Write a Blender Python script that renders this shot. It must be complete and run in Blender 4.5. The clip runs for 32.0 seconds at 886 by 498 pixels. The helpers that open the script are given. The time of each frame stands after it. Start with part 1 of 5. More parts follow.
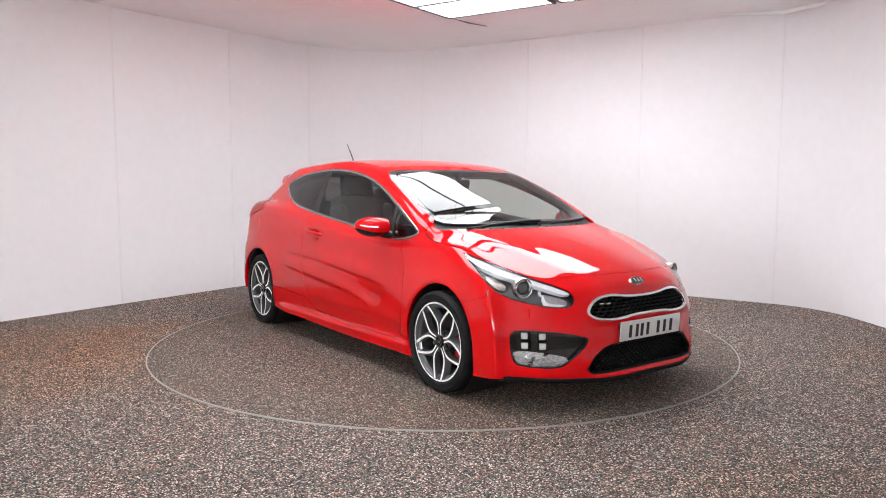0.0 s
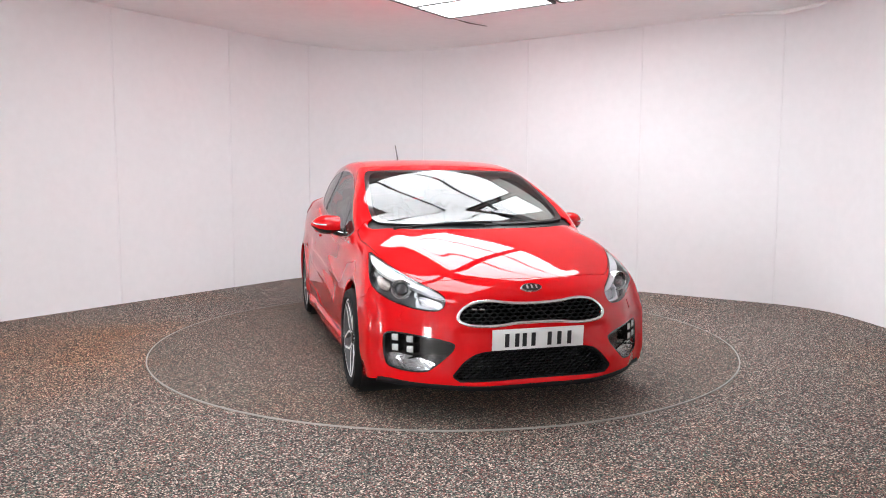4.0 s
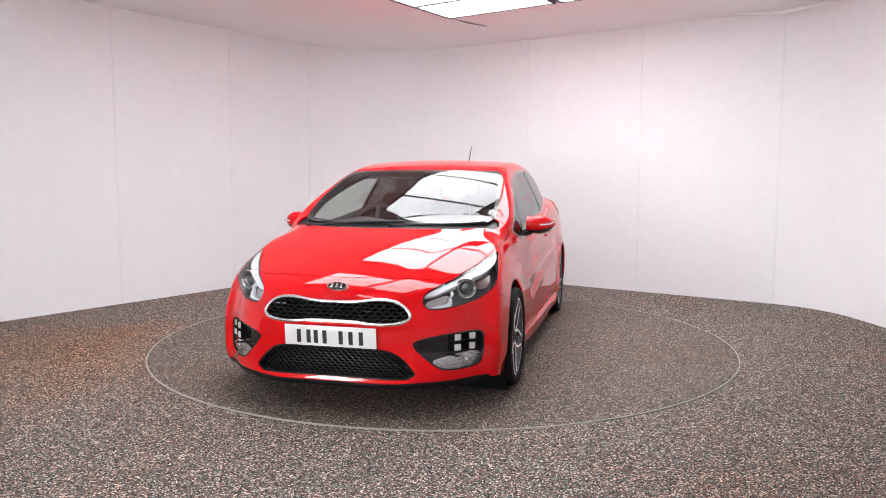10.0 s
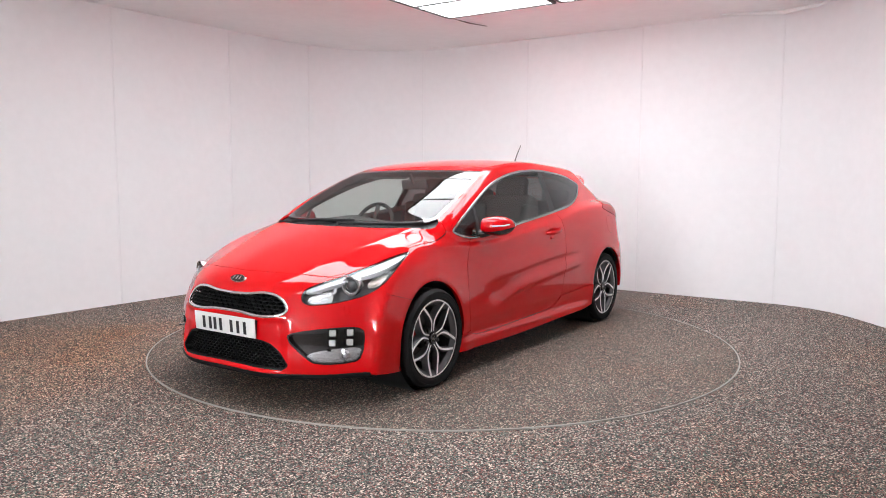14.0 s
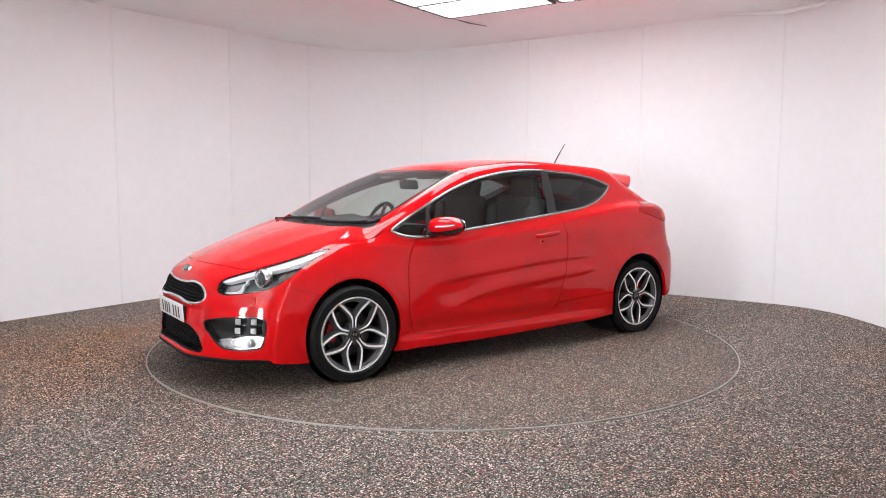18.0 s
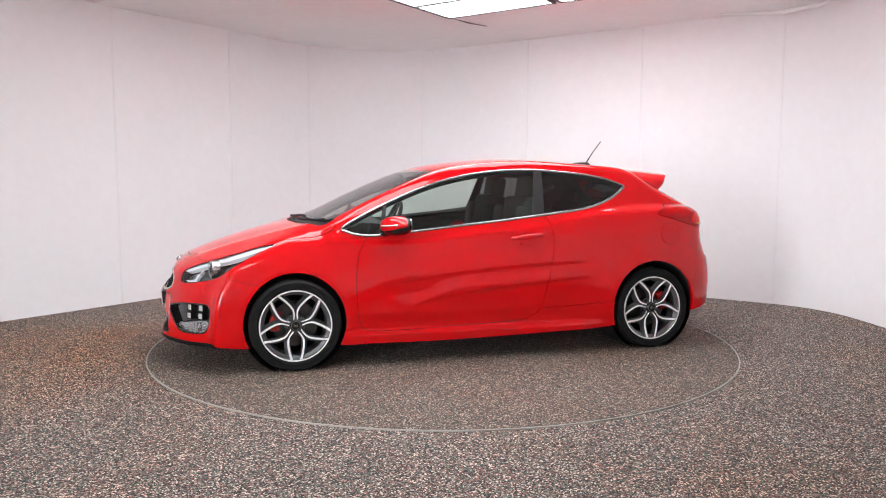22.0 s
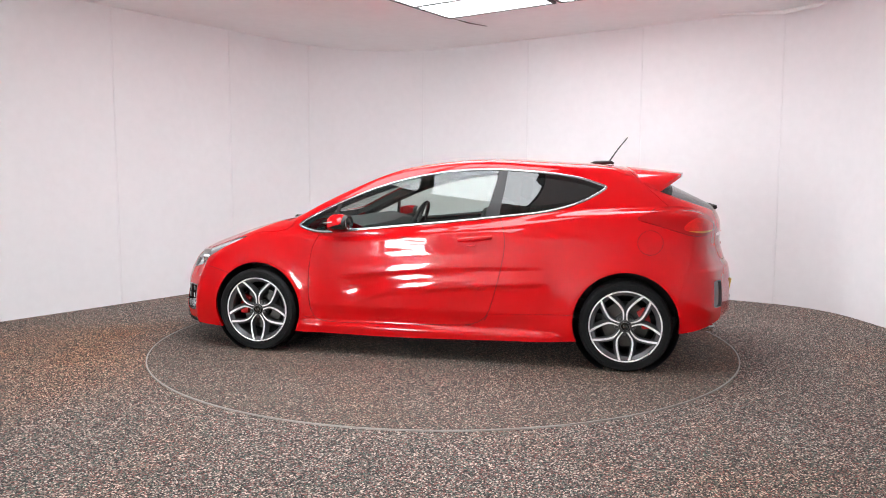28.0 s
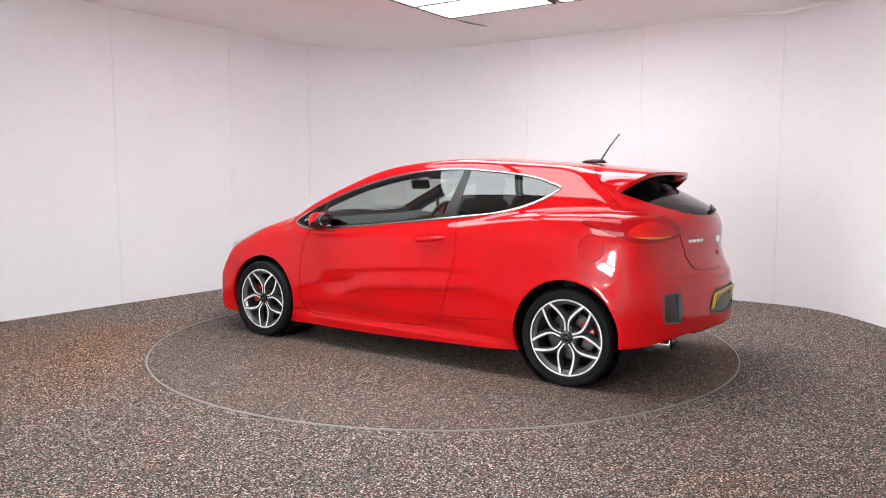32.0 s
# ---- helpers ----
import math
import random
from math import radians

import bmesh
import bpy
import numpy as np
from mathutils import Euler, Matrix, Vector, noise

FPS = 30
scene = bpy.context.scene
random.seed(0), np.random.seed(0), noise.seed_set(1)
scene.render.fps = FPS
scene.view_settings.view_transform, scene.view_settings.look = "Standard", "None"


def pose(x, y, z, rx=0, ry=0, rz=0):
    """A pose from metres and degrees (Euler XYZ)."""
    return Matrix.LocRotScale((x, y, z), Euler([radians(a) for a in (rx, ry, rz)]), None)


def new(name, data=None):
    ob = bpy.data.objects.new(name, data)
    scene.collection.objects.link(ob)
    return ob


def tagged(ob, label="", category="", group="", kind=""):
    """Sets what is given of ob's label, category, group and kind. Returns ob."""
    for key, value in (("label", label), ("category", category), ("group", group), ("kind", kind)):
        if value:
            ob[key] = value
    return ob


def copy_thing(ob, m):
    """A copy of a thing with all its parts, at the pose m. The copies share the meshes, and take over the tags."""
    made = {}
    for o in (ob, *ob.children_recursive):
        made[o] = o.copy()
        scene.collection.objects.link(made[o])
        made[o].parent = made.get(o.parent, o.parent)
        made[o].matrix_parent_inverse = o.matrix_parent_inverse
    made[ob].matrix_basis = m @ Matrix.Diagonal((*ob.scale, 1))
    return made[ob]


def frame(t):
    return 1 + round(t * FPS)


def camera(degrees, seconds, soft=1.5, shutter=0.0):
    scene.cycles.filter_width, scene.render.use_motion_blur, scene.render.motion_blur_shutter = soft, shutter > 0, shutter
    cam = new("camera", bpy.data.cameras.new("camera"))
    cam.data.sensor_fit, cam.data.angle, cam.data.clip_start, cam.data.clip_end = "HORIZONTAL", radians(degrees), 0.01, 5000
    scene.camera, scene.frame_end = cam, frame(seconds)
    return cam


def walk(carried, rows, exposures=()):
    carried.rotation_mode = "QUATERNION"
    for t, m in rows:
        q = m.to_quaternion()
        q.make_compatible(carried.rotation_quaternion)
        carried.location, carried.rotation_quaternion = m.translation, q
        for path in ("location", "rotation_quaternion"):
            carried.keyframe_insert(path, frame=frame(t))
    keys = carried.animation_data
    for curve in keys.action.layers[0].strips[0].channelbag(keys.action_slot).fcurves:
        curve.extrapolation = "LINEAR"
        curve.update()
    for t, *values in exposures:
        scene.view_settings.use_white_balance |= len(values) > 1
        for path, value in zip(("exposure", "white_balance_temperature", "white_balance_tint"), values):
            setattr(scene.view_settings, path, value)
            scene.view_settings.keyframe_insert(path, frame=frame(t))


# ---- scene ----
cam = camera(61.6, 32.0, soft=1.0)
EYE = (0.0, -5.916, 1.286)
VIEW = pose(*EYE, 90 - 5.494, 0, 0.018) @ pose(0, 0, 0, 0, 0, 0.126)
walk(cam, [(0, VIEW), (32.0, VIEW)])
scene.view_settings.exposure = 0.0

# ---- world and light ----
world = bpy.data.worlds.new("world")
scene.world = world
world.use_nodes = True
world.node_tree.nodes["Background"].inputs[0].default_value = (0.9, 0.93, 1.0, 1)
world.node_tree.nodes["Background"].inputs[1].default_value = 0.3


# ---- small helpers ----
def part(name, bm, material, parent=None, label="", smooth=None):
    """Links a bmesh as one mesh object under a thing or a part."""
    me = bpy.data.meshes.new(name)
    bm.normal_update()
    bm.to_mesh(me)
    bm.free()
    if smooth is not None:
        me.shade_smooth()
        me.set_sharp_from_angle(angle=radians(smooth))
    me.materials.append(material)
    ob = new(name, me)
    if parent is not None:
        ob.parent = parent
    return tagged(ob, label)


def add_box(bm, size, m=None, bevel=0.0, segments=2):
    made = bmesh.ops.create_cube(bm, size=1.0)["verts"]
    bmesh.ops.scale(bm, vec=size, verts=made)
    if bevel:
        edges = list({e for v in made for e in v.link_edges})
        out = bmesh.ops.bevel(bm, geom=edges, offset=bevel, segments=segments, affect="EDGES", profile=0.6)
        made = list({v for f in out["faces"] for v in f.verts} | {v for v in made if v.is_valid})
    if m is not None:
        bmesh.ops.transform(bm, matrix=m, verts=made)
    return made


def add_cyl(bm, r1, r2, depth, m=None, seg=24, caps=True):
    made = bmesh.ops.create_cone(bm, cap_ends=caps, segments=seg, radius1=r1, radius2=r2, depth=depth)["verts"]
    if m is not None:
        bmesh.ops.transform(bm, matrix=m, verts=made)
    return made


def add_lathe(bm, profile, m=None, seg=48):
    """Turns (radius, height) pairs about z."""
    rings = []
    for r, h in profile:
        rings.append([bm.verts.new((r * math.cos(2 * math.pi * i / seg), r * math.sin(2 * math.pi * i / seg), h)) for i in range(seg)])
    for a, b in zip(rings, rings[1:]):
        for i in range(seg):
            bm.faces.new((a[i], a[(i + 1) % seg], b[(i + 1) % seg], b[i]))
    made = [v for r in rings for v in r]
    if m is not None:
        bmesh.ops.transform(bm, matrix=m, verts=made)
    return made


def add_tube(bm, path, radius, seg=8, closed=False, flat=1.0, ends=True):
    """A round rod along a path; flat squeezes it across its own width."""
    path = [Vector(q) for q in path]
    rings, n = [], len(path)
    up = Vector((0, 0, 1))
    for i, q in enumerate(path):
        a = path[(i - 1) % n] if closed or i else q
        b = path[(i + 1) % n] if closed or i < n - 1 else q
        d = (b - a).normalized()
        side = d.cross(up)
        side = side.normalized() if side.length > 1e-4 else Vector((0, 1, 0))
        top = side.cross(d)
        r = radius[i] if isinstance(radius, (list, tuple)) else radius
        rings.append([bm.verts.new(q + r * (math.cos(k * 2 * math.pi / seg) * side * flat + math.sin(k * 2 * math.pi / seg) * top)) for k in range(seg)])
    for i in range(n if closed else n - 1):
        a, b = rings[i], rings[(i + 1) % n]
        for k in range(seg):
            bm.faces.new((a[k], a[(k + 1) % seg], b[(k + 1) % seg], b[k]))
    if not closed and ends:
        bm.faces.new(rings[0][::-1])
        bm.faces.new(rings[-1])


def spline(*pairs):
    """A smooth curve through (place, value) pairs (natural cubic), straight beyond its ends."""
    x = np.array(pairs[0::2], float)
    y = np.array(pairs[1::2], float)
    order = np.argsort(x)
    x, y = x[order], y[order]
    n, h = len(x), np.diff(x)
    A, r = np.eye(n), np.zeros(n)
    for i in range(1, n - 1):
        A[i, i - 1:i + 2] = h[i - 1], 2 * (h[i - 1] + h[i]), h[i]
        r[i] = 6 * ((y[i + 1] - y[i]) / h[i] - (y[i] - y[i - 1]) / h[i - 1])
    m = np.linalg.solve(A, r)

    def at(q):
        q = np.asarray(q, float)
        c = np.clip(q, x[0], x[-1])
        i = np.clip(np.searchsorted(x, c) - 1, 0, n - 2)
        a, b, w = x[i + 1] - c, c - x[i], h[i]
        v = (m[i] * a**3 + m[i + 1] * b**3) / (6 * w) + (y[i] / w - m[i] * w / 6) * a + (y[i + 1] / w - m[i + 1] * w / 6) * b
        lo = (y[1] - y[0]) / h[0] - h[0] * m[1] / 6
        hi = (y[-1] - y[-2]) / h[-1] + h[-1] * m[-2] / 6
        return v + np.where(q < x[0], (q - x[0]) * lo, 0) + np.where(q > x[-1], (q - x[-1]) * hi, 0)

    return at


# ---- materials ----
def material(name, color, rough=0.5, metal=0.0, bump=0.0, scale=40.0, vary=0.0, coat=0.0, emit=0.0, ior=1.45, big=3.0, spec=0.5):
    """A principled surface with grain and stains at two scales, in object space."""
    mat = bpy.data.materials.new(name)
    mat.use_nodes = True
    nt = mat.node_tree
    b = nt.nodes["Principled BSDF"]
    b.inputs["Base Color"].default_value = (*color, 1)
    b.inputs["Roughness"].default_value = rough
    b.inputs["Metallic"].default_value = metal
    b.inputs["IOR"].default_value = ior
    b.inputs["Coat Weight"].default_value = coat
    b.inputs["Specular IOR Level"].default_value = spec
    b.inputs["Coat Roughness"].default_value = 0.03
    if emit:
        b.inputs["Emission Color"].default_value = (*color, 1)
        b.inputs["Emission Strength"].default_value = emit
    if vary or bump:
        tc = nt.nodes.new("ShaderNodeTexCoord")
        n1, n2 = nt.nodes.new("ShaderNodeTexNoise"), nt.nodes.new("ShaderNodeTexNoise")
        n1.inputs["Scale"].default_value, n2.inputs["Scale"].default_value = scale, big
        n1.inputs["Detail"].default_value, n2.inputs["Detail"].default_value = 4, 3
        nt.links.new(tc.outputs["Object"], n1.inputs["Vector"])
        nt.links.new(tc.outputs["Object"], n2.inputs["Vector"])
    if vary:
        add = nt.nodes.new("ShaderNodeMath")
        add.operation = "ADD"
        nt.links.new(n1.outputs["Fac"], add.inputs[0])
        nt.links.new(n2.outputs["Fac"], add.inputs[1])
        mr = nt.nodes.new("ShaderNodeMapRange")
        mr.inputs[1].default_value, mr.inputs[2].default_value = 0.7, 1.3
        mr.inputs[3].default_value, mr.inputs[4].default_value = 1 - vary, 1 + vary
        nt.links.new(add.outputs[0], mr.inputs[0])
        mul = nt.nodes.new("ShaderNodeVectorMath")
        mul.operation = "SCALE"
        mul.inputs[0].default_value = color
        nt.links.new(mr.outputs[0], mul.inputs["Scale"])
        nt.links.new(mul.outputs[0], b.inputs["Base Color"])
        r2 = nt.nodes.new("ShaderNodeMapRange")
        r2.inputs[3].default_value, r2.inputs[4].default_value = max(0, rough - vary * 0.3), min(1, rough + vary * 0.3)
        nt.links.new(n2.outputs["Fac"], r2.inputs[0])
        nt.links.new(r2.outputs[0], b.inputs["Roughness"])
    if bump:
        bp = nt.nodes.new("ShaderNodeBump")
        bp.inputs["Strength"].default_value = bump
        bp.inputs["Distance"].default_value = 0.004
        nt.links.new(n1.outputs["Fac"], bp.inputs["Height"])
        nt.links.new(bp.outputs[0], b.inputs["Normal"])
    return mat


def glass(name, color, rough=0.0, base=0.06):
    """Thin automotive glass: clear pass-through of a tint, with a real glossy face."""
    mat = bpy.data.materials.new(name)
    mat.use_nodes = True
    nt = mat.node_tree
    nt.nodes.remove(nt.nodes["Principled BSDF"])
    t, g, mix, lw, po, ma = (nt.nodes.new(k) for k in ("ShaderNodeBsdfTransparent", "ShaderNodeBsdfGlossy", "ShaderNodeMixShader", "ShaderNodeLayerWeight", "ShaderNodeMath", "ShaderNodeMath"))
    t.inputs["Color"].default_value = (*color, 1)
    g.inputs["Roughness"].default_value = rough
    lw.inputs["Blend"].default_value = 0.5
    po.operation, ma.operation = "POWER", "MULTIPLY_ADD"
    po.inputs[1].default_value = 5.0
    ma.inputs[1].default_value, ma.inputs[2].default_value = 0.92, base
    nt.links.new(lw.outputs["Facing"], po.inputs[0])
    nt.links.new(po.outputs[0], ma.inputs[0])
    nt.links.new(ma.outputs[0], mix.inputs[0])
    nt.links.new(t.outputs[0], mix.inputs[1])
    nt.links.new(g.outputs[0], mix.inputs[2])
    nt.links.new(mix.outputs[0], nt.nodes["Material Output"].inputs["Surface"])
    return mat


def pebble_floor(name, tone, worn=0.0):
    """Resin-bound stone chips: cells of many greys and browns, worn brown stains over them."""
    mat = material(name, (0.1, 0.1, 0.1), rough=0.75)
    nt = mat.node_tree
    b = nt.nodes["Principled BSDF"]
    tc = nt.nodes.new("ShaderNodeTexCoord")
    vo = nt.nodes.new("ShaderNodeTexVoronoi")
    vo.inputs["Scale"].default_value = 158
    nt.links.new(tc.outputs["Object"], vo.inputs["Vector"])
    sep = nt.nodes.new("ShaderNodeSeparateColor")
    nt.links.new(vo.outputs["Color"], sep.inputs[0])
    ramp = nt.nodes.new("ShaderNodeValToRGB")
    ramp.color_ramp.interpolation = "CONSTANT"
    steps = [(0.0, (0.012, 0.011, 0.011)), (0.34, (0.045, 0.044, 0.042)), (0.45, (0.12, 0.11, 0.10)), (0.58, (0.27, 0.11, 0.095)),
             (0.67, (0.08, 0.16, 0.14)), (0.76, (0.30, 0.27, 0.25)), (0.90, (0.74, 0.685, 0.63))]
    els = ramp.color_ramp.elements
    els[0].position, els[0].color = steps[0][0], (*steps[0][1], 1)
    els[1].position, els[1].color = steps[-1][0], (*steps[-1][1], 1)
    for q, c in steps[1:-1]:
        els.new(q).color = (*c, 1)
    for e in els:
        e.color = [c + (0.145 - c) * worn for c in e.color[:3]] + [1]
    nt.links.new(sep.outputs[0], ramp.inputs[0])
    # brown wear in wide soft patches
    ns = nt.nodes.new("ShaderNodeTexNoise")
    ns.inputs["Scale"].default_value = 0.9
    ns.inputs["Detail"].default_value = 5
    nt.links.new(tc.outputs["Object"], ns.inputs["Vector"])
    mr = nt.nodes.new("ShaderNodeMapRange")
    mr.inputs[1].default_value, mr.inputs[2].default_value, mr.inputs[4].default_value = 0.50, 0.72, 0.36
    nt.links.new(ns.outputs["Fac"], mr.inputs[0])
    # one large old stain beside the turntable
    far, fade, most = nt.nodes.new("ShaderNodeVectorMath"), nt.nodes.new("ShaderNodeMapRange"), nt.nodes.new("ShaderNodeMath")
    far.operation, most.operation = "DISTANCE", "MULTIPLY_ADD"
    far.inputs[1].default_value = (-3.0, -0.7, 0)
    fade.interpolation_type = "SMOOTHSTEP"
    fade.inputs[1].default_value, fade.inputs[2].default_value, fade.inputs[3].default_value, fade.inputs[4].default_value = 0.4, 2.1, 1.3, 0
    nt.links.new(tc.outputs["Object"], far.inputs[0])
    nt.links.new(far.outputs["Value"], fade.inputs[0])
    nt.links.new(fade.outputs[0], most.inputs[0])
    nt.links.new(ns.outputs["Fac"], most.inputs[1])
    nt.links.new(mr.outputs[0], most.inputs[2])
    most.use_clamp = True
    mix = nt.nodes.new("ShaderNodeMix")
    mix.data_type, mix.blend_type = "RGBA", "MULTIPLY"
    mix.inputs["B"].default_value = (1.30, 0.86, 0.56, 1)
    nt.links.new(most.outputs[0], mix.inputs["Factor"])
    nt.links.new(ramp.outputs[0], mix.inputs["A"])
    mul = nt.nodes.new("ShaderNodeVectorMath")
    mul.operation = "MULTIPLY"
    mul.inputs[1].default_value = tone
    nt.links.new(mix.outputs["Result"], mul.inputs[0])
    nt.links.new(mul.outputs[0], b.inputs["Base Color"])
    bp = nt.nodes.new("ShaderNodeBump")
    bp.inputs["Strength"].default_value, bp.inputs["Distance"].default_value = 0.6, 0.003
    bp.invert = True
    nt.links.new(vo.outputs["Distance"], bp.inputs["Height"])
    nt.links.new(bp.outputs[0], b.inputs["Normal"])
    return mat


WALL = material("wall_board", (0.88, 0.865, 0.88), spec=0.25, rough=0.6, bump=0.05, scale=12, vary=0.02, big=0.8)
CEIL = material("ceiling_board", (0.92, 0.905, 0.91), rough=0.7, bump=0.04, scale=9, vary=0.025, big=0.6)
TRIM = material("joint_strip", (0.86, 0.845, 0.86), rough=0.4, bump=0.03, vary=0.02)
FLOOR = pebble_floor("stone_resin", (0.98, 0.885, 0.825))
TABLE = pebble_floor("worn_stone_resin", (0.86, 0.74, 0.645), 0.2)
RING = material("steel_edge", (0.36, 0.35, 0.32), rough=0.5, metal=0.2, bump=0.1, scale=60, vary=0.1)
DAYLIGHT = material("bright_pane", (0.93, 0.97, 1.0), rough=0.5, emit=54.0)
LIGHT = material("light_diffuser", (0.915, 0.965, 1.0), rough=0.5, emit=9.0)
BEAM = material("light_frame", (0.07, 0.07, 0.07), rough=0.5)
RED = material("red_paint", (0.62, 0.0015, 0.004), rough=0.55, coat=1.0, spec=0.0)
RED.node_tree.nodes["Principled BSDF"].inputs["Coat IOR"].default_value = 1.48
PILLAR = material("satin_black", (0.022, 0.021, 0.022), rough=0.42, bump=0.03, scale=300, vary=0.1)
LENS_DARK = material("projector_lens", (0.06, 0.062, 0.066), rough=0.04, coat=1.0)
BLACK = material("black_plastic", (0.012, 0.012, 0.013), rough=0.45, bump=0.06, scale=300, vary=0.15)
GLOSS = material("gloss_black", (0.012, 0.011, 0.011), rough=0.12, coat=0.5)
GAP = material("shut_line", (0.01, 0.003, 0.003), rough=0.8)
RUBBER = material("tyre_rubber", (0.009, 0.009, 0.0095), rough=0.7, bump=0.1, scale=120, vary=0.2, spec=0.25)
TRIM_CHROME = material("satin_chrome", (0.38, 0.38, 0.38), rough=0.2, metal=1.0)
CHROME = material("chrome", (0.78, 0.78, 0.78), rough=0.16, metal=1.0)
ALLOY = material("machined_alloy", (0.93, 0.92, 0.91), rough=0.38, metal=0.1, vary=0.05, scale=200)
SEAM = material("open_seam", (0.12, 0.09, 0.09), rough=0.8)
GREY = material("dark_alloy", (0.14, 0.14, 0.145), rough=0.3, metal=0.7)
SCREEN_GLASS = glass("windscreen_glass", (0.78, 0.84, 0.81), base=0.07)
SIDE_GLASS = glass("side_glass", (0.75, 0.83, 0.79), base=0.065)
DARK_GLASS = glass("privacy_glass", (0.16, 0.18, 0.18), base=0.07)
CLEAR = glass("lamp_cover", (0.95, 0.96, 0.97), base=0.035)
CABIN = material("cabin_trim", (0.04, 0.04, 0.042), rough=0.7, bump=0.1, scale=200, vary=0.2)
LINING = material("roof_cloth", (0.10, 0.10, 0.10), rough=0.9, bump=0.1, scale=300, vary=0.1)
SEAT = material("seat_cloth", (0.045, 0.043, 0.042), rough=0.85, bump=0.2, scale=220, vary=0.25)
DARK_RED = material("dark_red_glass", (0.03, 0.005, 0.005), rough=0.3, coat=0.2)
MESH = material("grille_plastic", (0.007, 0.007, 0.0075), rough=0.7, spec=0.2)
FOG_BACK = material("fog_reflector", (0.62, 0.62, 0.63), rough=0.25, metal=0.8, bump=0.3, scale=90, vary=0.2)
LAMP_DARK = material("lamp_housing", (0.17, 0.172, 0.176), rough=0.4, metal=0.2)
LAMP_CHROME = material("lamp_reflector", (0.66, 0.66, 0.68), rough=0.18, metal=0.9, bump=0.5, scale=110)
LAMP_AMBER = material("amber_reflector", (0.34, 0.30, 0.27), rough=0.16, metal=0.9, bump=0.9, scale=90)
BROW = material("lamp_brow", (0.80, 0.81, 0.83), rough=0.25, coat=0.5)
LAMP_GLASS = material("lamp_bulb", (0.75, 0.77, 0.8), rough=0.06, metal=0.35, coat=1.0)
AMBER = material("amber_lens", (0.75, 0.22, 0.03), rough=0.2, coat=0.6)
CUBE = material("frosted_lamp", (0.55, 0.55, 0.54), rough=0.25, coat=0.6, bump=0.3, scale=160, vary=0.1)
TAIL_LENS = material("red_lens", (0.42, 0.004, 0.006), rough=0.06, coat=0.35, spec=0.1)
TAIL_CORE = material("red_lens_core", (0.70, 0.012, 0.010), rough=0.12, coat=0.35, spec=0.1, bump=0.3, scale=60, vary=0.2)
TAIL_BACK = material("lamp_back", (0.2, 0.01, 0.01), rough=0.4)
GREY_PLASTIC = material("grey_plastic", (0.11, 0.11, 0.115), rough=0.5, bump=0.05, scale=250, vary=0.08)
PLATE_WHITE = material("plate_white", (0.80, 0.79, 0.77), rough=0.35, coat=0.3, vary=0.02)
PLATE_YELLOW = material("plate_yellow", (0.85, 0.60, 0.05), rough=0.35, coat=0.3, vary=0.03)
INK = material("plate_ink", (0.012, 0.012, 0.014), rough=0.4)
MIRROR = material("mirror_silver", (0.85, 0.86, 0.87), rough=0.02, metal=1.0)
DISC = material("brake_steel", (0.10, 0.095, 0.09), rough=0.4, metal=1.0, vary=0.12, scale=80)
CALIPER = material("caliper_red", (0.55, 0.012, 0.012), rough=0.4, coat=0.4)


# ---- the room: rounded corners, boarded walls, low ceiling ----
HIGH = 2.95


def wall_line():
    """The wall's inner line in plan, from behind the camera on one side round to the other."""
    corners = [((-7.1, -3.92), 0.0), ((-1.052, 4.717), 1.8), ((3.75, 1.40), 1.1), ((4.35, -6.2), 0.0)]
    pts = []
    for i, ((x, y), r) in enumerate(corners):
        q = Vector((x, y))
        if not r:
            pts.append(q)
            continue
        a = (Vector(corners[i - 1][0]) - q).normalized()
        b = (Vector(corners[i + 1][0]) - q).normalized()
        half = a.angle(b) / 2
        start, end = q + a * r / math.tan(half), q + b * r / math.tan(half)
        for k in range(17):
            s = k / 16
            pts.append(start * (1 - s) ** 2 + q * 2 * s * (1 - s) + end * s * s)
    return pts


def strip(points, z0, z1, thick):
    """An upright slab along a plan line, its outer face pushed out by its thickness."""
    bm = bmesh.new()
    n = len(points)
    rows = []
    for i, q in enumerate(points):
        d = (points[min(i + 1, n - 1)] - points[max(i - 1, 0)]).normalized()
        o = Vector((-d.y, d.x)) * thick
        rows.append([bm.verts.new((q.x, q.y, z0)), bm.verts.new((q.x, q.y, z1)), bm.verts.new((q.x + o.x, q.y + o.y, z1)), bm.verts.new((q.x + o.x, q.y + o.y, z0))])
    for a, b in zip(rows, rows[1:]):
        for k in range(4):
            bm.faces.new((a[k], a[(k + 1) % 4], b[(k + 1) % 4], b[k]))
    bm.faces.new(rows[0][::-1])
    bm.faces.new(rows[-1])
    bmesh.ops.recalc_face_normals(bm, faces=bm.faces)
    return bm


